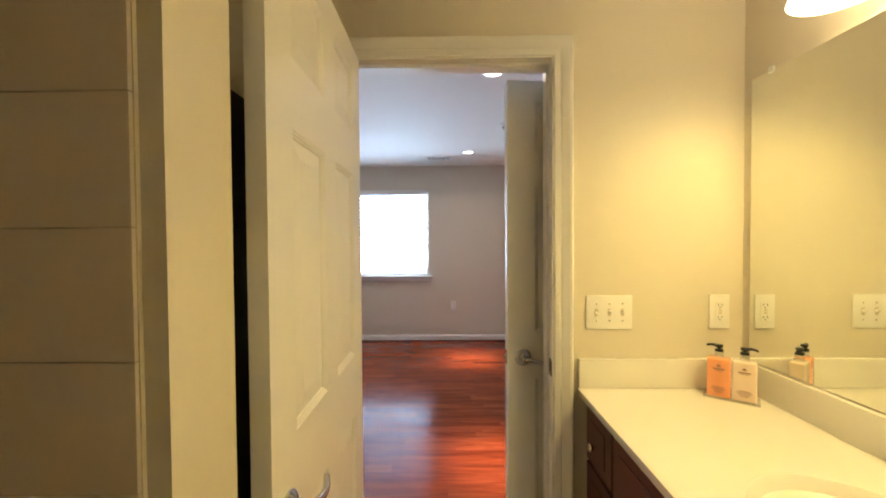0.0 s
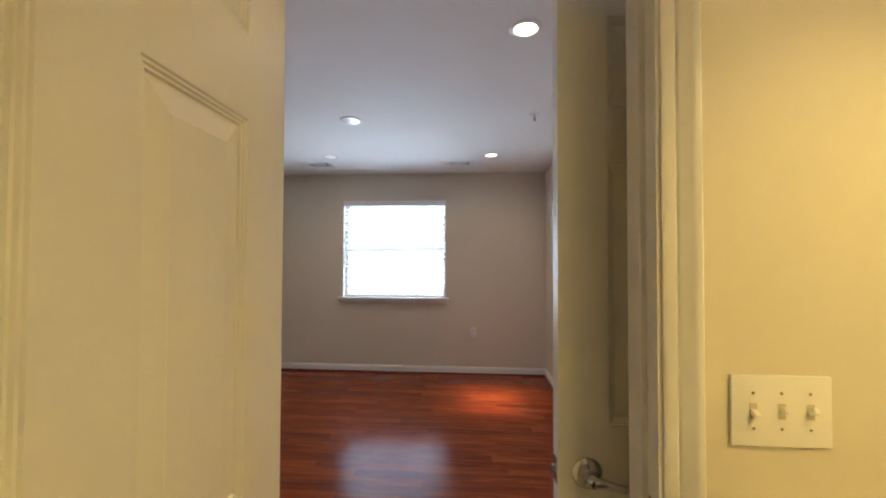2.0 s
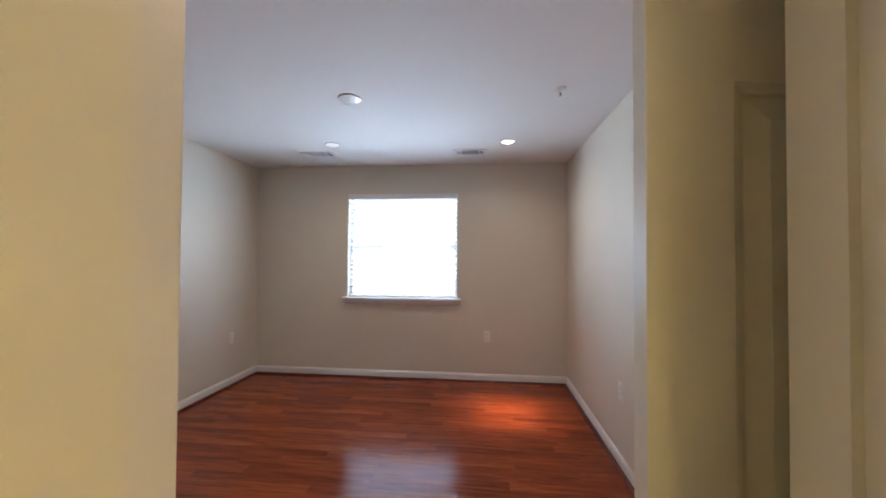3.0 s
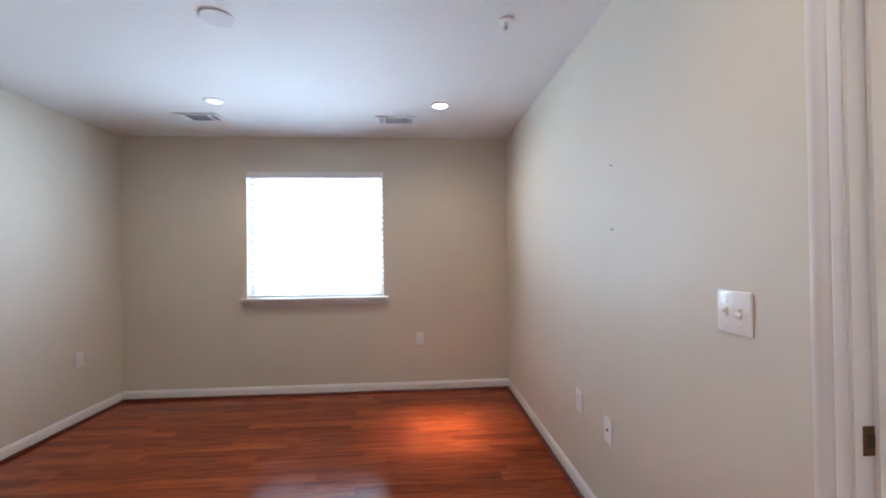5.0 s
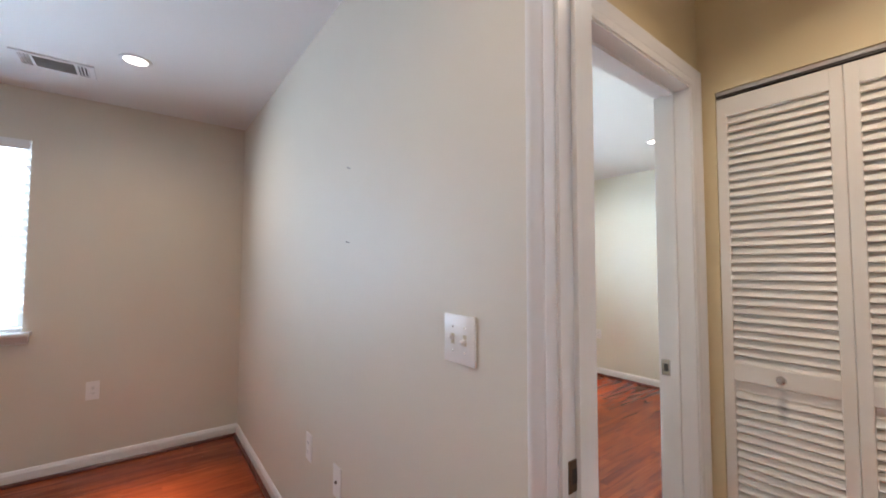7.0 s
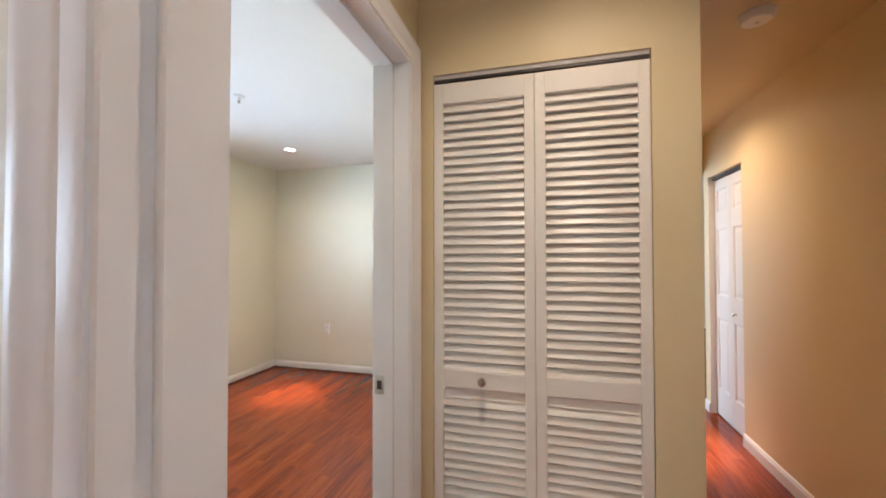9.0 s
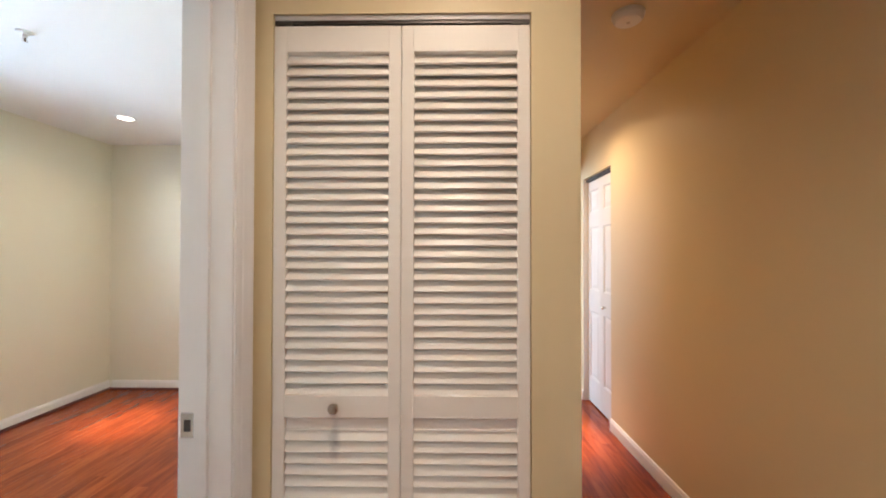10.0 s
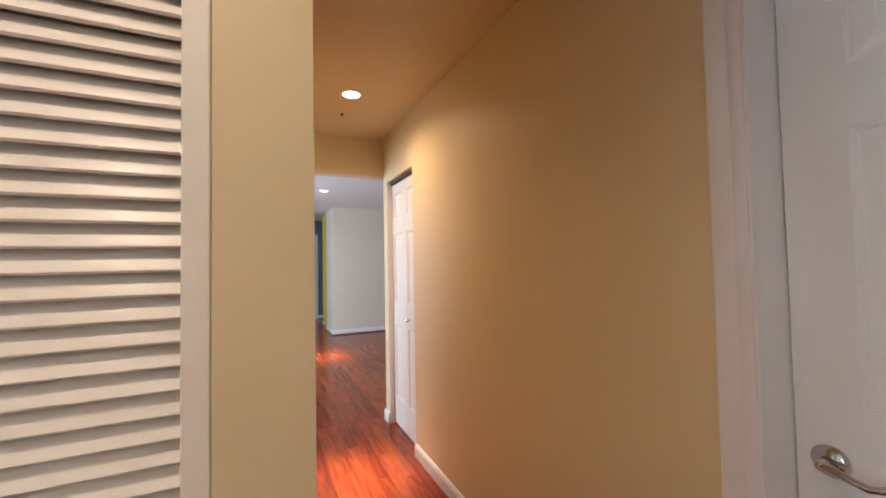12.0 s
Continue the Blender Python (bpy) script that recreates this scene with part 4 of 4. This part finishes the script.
def pump_bottle(m, mat, label, spout):
    """Flat-shouldered pump bottle with a black pump head; spout is the way it points in x."""
    s = thing("soap_bottle", m, label, "soap bottle", "bottles on the counter")
    bm = boxes((-0.0325, 0.0325, -0.020, 0.020, 0.0, 0.128), bevel=0.006, seg=3)
    part("bottle", bm, mat, s, smooth=True)
    part("neck", lathe(((0.0145, 0.127), (0.0145, 0.1335), (0.0125, 0.135), (0.0125, 0.1485), (0, 0.1485)), 24), CLEARP, s, "clear plastic neck", True)
    part("collar", lathe(((0, 0.1485), (0.0125, 0.1485), (0.012, 0.156), (0.006, 0.158), (0.006, 0.163), (0, 0.163)), 20), BLACKP, s, "black pump collar", True)
    bm = boxes((-0.011, 0.011, -0.009, 0.009, 0.162, 0.171), bevel=0.003, seg=2)
    nozzle = tube([(spout * 0.006, 0, 0.1675), (spout * 0.020, 0, 0.1680), (spout * 0.031, 0, 0.1660), (spout * 0.034, 0, 0.1625)], [0.0048, 0.0042, 0.0036, 0.003], 8)
    head = part("pump_head", bm, BLACKP, s, "black pump head", True)
    part("spout", nozzle, BLACKP, head, "", True)
    part("emblem", boxes((-0.0055, 0.0055, -0.0212, -0.0202, 0.101, 0.1065), (-0.003, 0.003, -0.0212, -0.0202, 0.1065, 0.109)), LABELD, s)
    part("label_line", boxes((-0.016, 0.016, -0.0212, -0.0202, 0.092, 0.0965)), LABELD, s)
    part("label_line", boxes((-0.011, 0.011, -0.0212, -0.0202, 0.0885, 0.0900)), LABELD, s)
    for i, w in enumerate((0.017, 0.020, 0.014, 0.010)):
        part("label_line", boxes((-w, w, -0.0212, -0.0202, 0.034 - i * 0.0055, 0.036 - i * 0.0055)), LABELD, s)
    return s


TR = thing("soap_tray", pose(2.166, 1.7215, 0.881, 0, 0, -38), "clear acrylic tray holding two bottles on the counter", "tray")
part("base", boxes((-0.074, 0.074, -0.029, 0.029, 0.0, 0.003), bevel=0.001), CLEARP, TR)
part("rim", boxes((-0.074, 0.074, -0.029, -0.0265, 0.003, 0.010), (-0.074, 0.074, 0.0265, 0.029, 0.003, 0.010),
                  (-0.074, -0.0715, -0.0265, 0.0265, 0.003, 0.010), (0.0715, 0.074, -0.0265, 0.0265, 0.003, 0.010)), CLEARP, TR)
pump_bottle(pose(2.1395, 1.7420, 0.8845, 0, 0, -38), PEACH, "peach liquid soap bottle with black pump in a clear tray", -1)
pump_bottle(pose(2.1925, 1.7010, 0.8845, 0, 0, -38), LOTION, "pale pink lotion bottle with black pump in a clear tray", 1)

# white door in the blue wall at the end of the living area
panel_door("door_4", pose(12.842, 0.965, 0.005, 0, 0, 90) @ Matrix.Translation((0, 0, 0)), 0.76, 2.03, "white panel door closed in the slate blue wall", kind="structure")
structure("trim_far_casing", boxes((12.826, 12.848, 1.727, 1.79, 0, 2.10), (12.826, 12.848, 0.90, 0.963, 0, 2.10), (12.826, 12.848, 0.963, 1.727, 2.037, 2.10)), TRIM, "white flat door casing", "door casing")

# ---- tiles on the partition ----
TB = structure("tile_backing", boxes((0.15, 0.880, 0.9015, 0.9079, 0, 2.213)), GROUT, "pale grout bed of the tub surround", "wall tile")
tl = mesh_of("tile", boxes((-0.1013, 0.1013, -0.0035, 0.0035, -0.0785, 0.0785), bevel=0.0012, seg=2), TILE, True)
for i in range(3):
    for j in range(14):
        part("tile", tl, TILE, TB, m=pose(0.777 - i * 0.2035, 0.8995, 0.079 + j * 0.158, random.uniform(-0.3, 0.3), 0, random.uniform(-0.3, 0.3)))

# ---- floors ----
FW = 0.083


def plank_mesh(cache, n, w=FW):
    key = round(n, 3)
    if key not in cache:
        bm = bmesh.new()
        g, e, t = 0.0001, 0.0009, 0.00018
        lo = [bm.verts.new(p) for p in ((g, g, -0.012), (n - g, g, -0.012), (n - g, w - g, -0.012), (g, w - g, -0.012))]
        md = [bm.verts.new(p) for p in ((g, g, -t), (n - g, g, -t), (n - g, w - g, -t), (g, w - g, -t))]
        hi = [bm.verts.new(p) for p in ((g + e, g + e, 0), (n - g - e, g + e, 0), (n - g - e, w - g - e, 0), (g + e, w - g - e, 0))]
        for a, b in ((lo, md), (md, hi)):
            for i in range(4):
                bm.faces.new((a[i], a[(i + 1) % 4], b[(i + 1) % 4], b[i]))
        bm.faces.new(hi)
        cache[key] = mesh_of("plank", bm, PLANK)
    return cache[key]


def board_rows(x0, x1, y0, y1, rng):
    """Staggered board rectangles filling a floor, boards along x."""
    y = y0
    while y < y1 - 1e-6:
        x = x0 - rng.choice((0.0, 0.2, 0.4, 0.6, 0.8))
        while x < x1 - 1e-6:
            n = rng.choice((0.7, 0.85, 1.0, 1.15, 1.3))
            a, b = max(x, x0), min(x + n, x1)
            if x1 - b < 0.12:
                b = x1
            if b <= x0:
                x += n
                continue
            if b - a < 0.12 and b < x1:
                b = min(a + 0.5, x1)
            yield a, b, y
            x = b
        y += FW


SUB = material("dark_subfloor", (0.02, 0.008, 0.005), 0.8, mottle=0.2, scale=20)
CACHE = {}
RNG = random.Random(5)
FL = "glossy red cherry strip hardwood floor"
for nm, areas in (("floor_bedroom", ((-1.414, 2.245, 1.955, 5.89),)), ("floor_hall", ((2.245, 3.258, 1.194, 3.03), (3.258, 6.06, 1.111, 2.107))),
                  ("floor_second_bedroom", ((2.295, 6.107, 3.03, 5.848),))):
    fl = None
    for x0, x1, y0, y1 in areas:
        sub = boxes((x0 - 0.05, x1 + 0.05, y0 - 0.05, y1 + 0.05, -0.10, -0.0125))
        if fl is None:
            fl = structure(nm, sub, SUB, FL, "floor")
        else:
            part("subfloor", sub, SUB, fl)
        for a, b, y in board_rows(x0, x1, y0, y1, RNG):
            part("plank", plank_mesh(CACHE, b - a), PLANK, fl, m=pose(a, y, 0, RNG.uniform(-0.12, 0.12), 0, 0))
structure("floor_bathroom", boxes((0.03, 2.375, -1.32, 1.955, -0.10, -0.001)), TILE, "beige tile bathroom floor", "floor")
structure("floor_closets", boxes((3.36, 4.02, 2.157, 2.98, -0.10, -0.002), (2.375, 6.0, 0.35, 1.144, -0.10, -0.002)), SUB, "dark closet floor", "floor")
lf = structure("floor_living", boxes((6.06, 13.0, -2.7, 4.16, -0.10, -0.0125)), SUB, FL, "floor")
verts, faces = [], []
g, e = 0.0001, 0.0010
for a, b, y in board_rows(6.06, 12.85, -2.6, 4.0, RNG):
    k = len(verts)
    y2 = min(y + FW, 4.0)
    for dx, z in ((g, -0.012), (g, -0.0003), (g + e, 0.0)):
        verts += [(a + dx, y + dx, z), (b - dx, y + dx, z), (b - dx, y2 - dx, z), (a + dx, y2 - dx, z)]
    for r in (0, 4):
        for i in range(4):
            faces.append((k + r + i, k + r + (i + 1) % 4, k + r + 4 + (i + 1) % 4, k + r + 4 + i))
    faces.append((k + 8, k + 9, k + 10, k + 11))
me = bpy.data.meshes.new("planks")
me.from_pydata(verts, [], faces)
me.materials.append(PLANK_FAR)
po = new("planks", me)
po.parent = lf
tagged(po, "", "", "", "stuff")
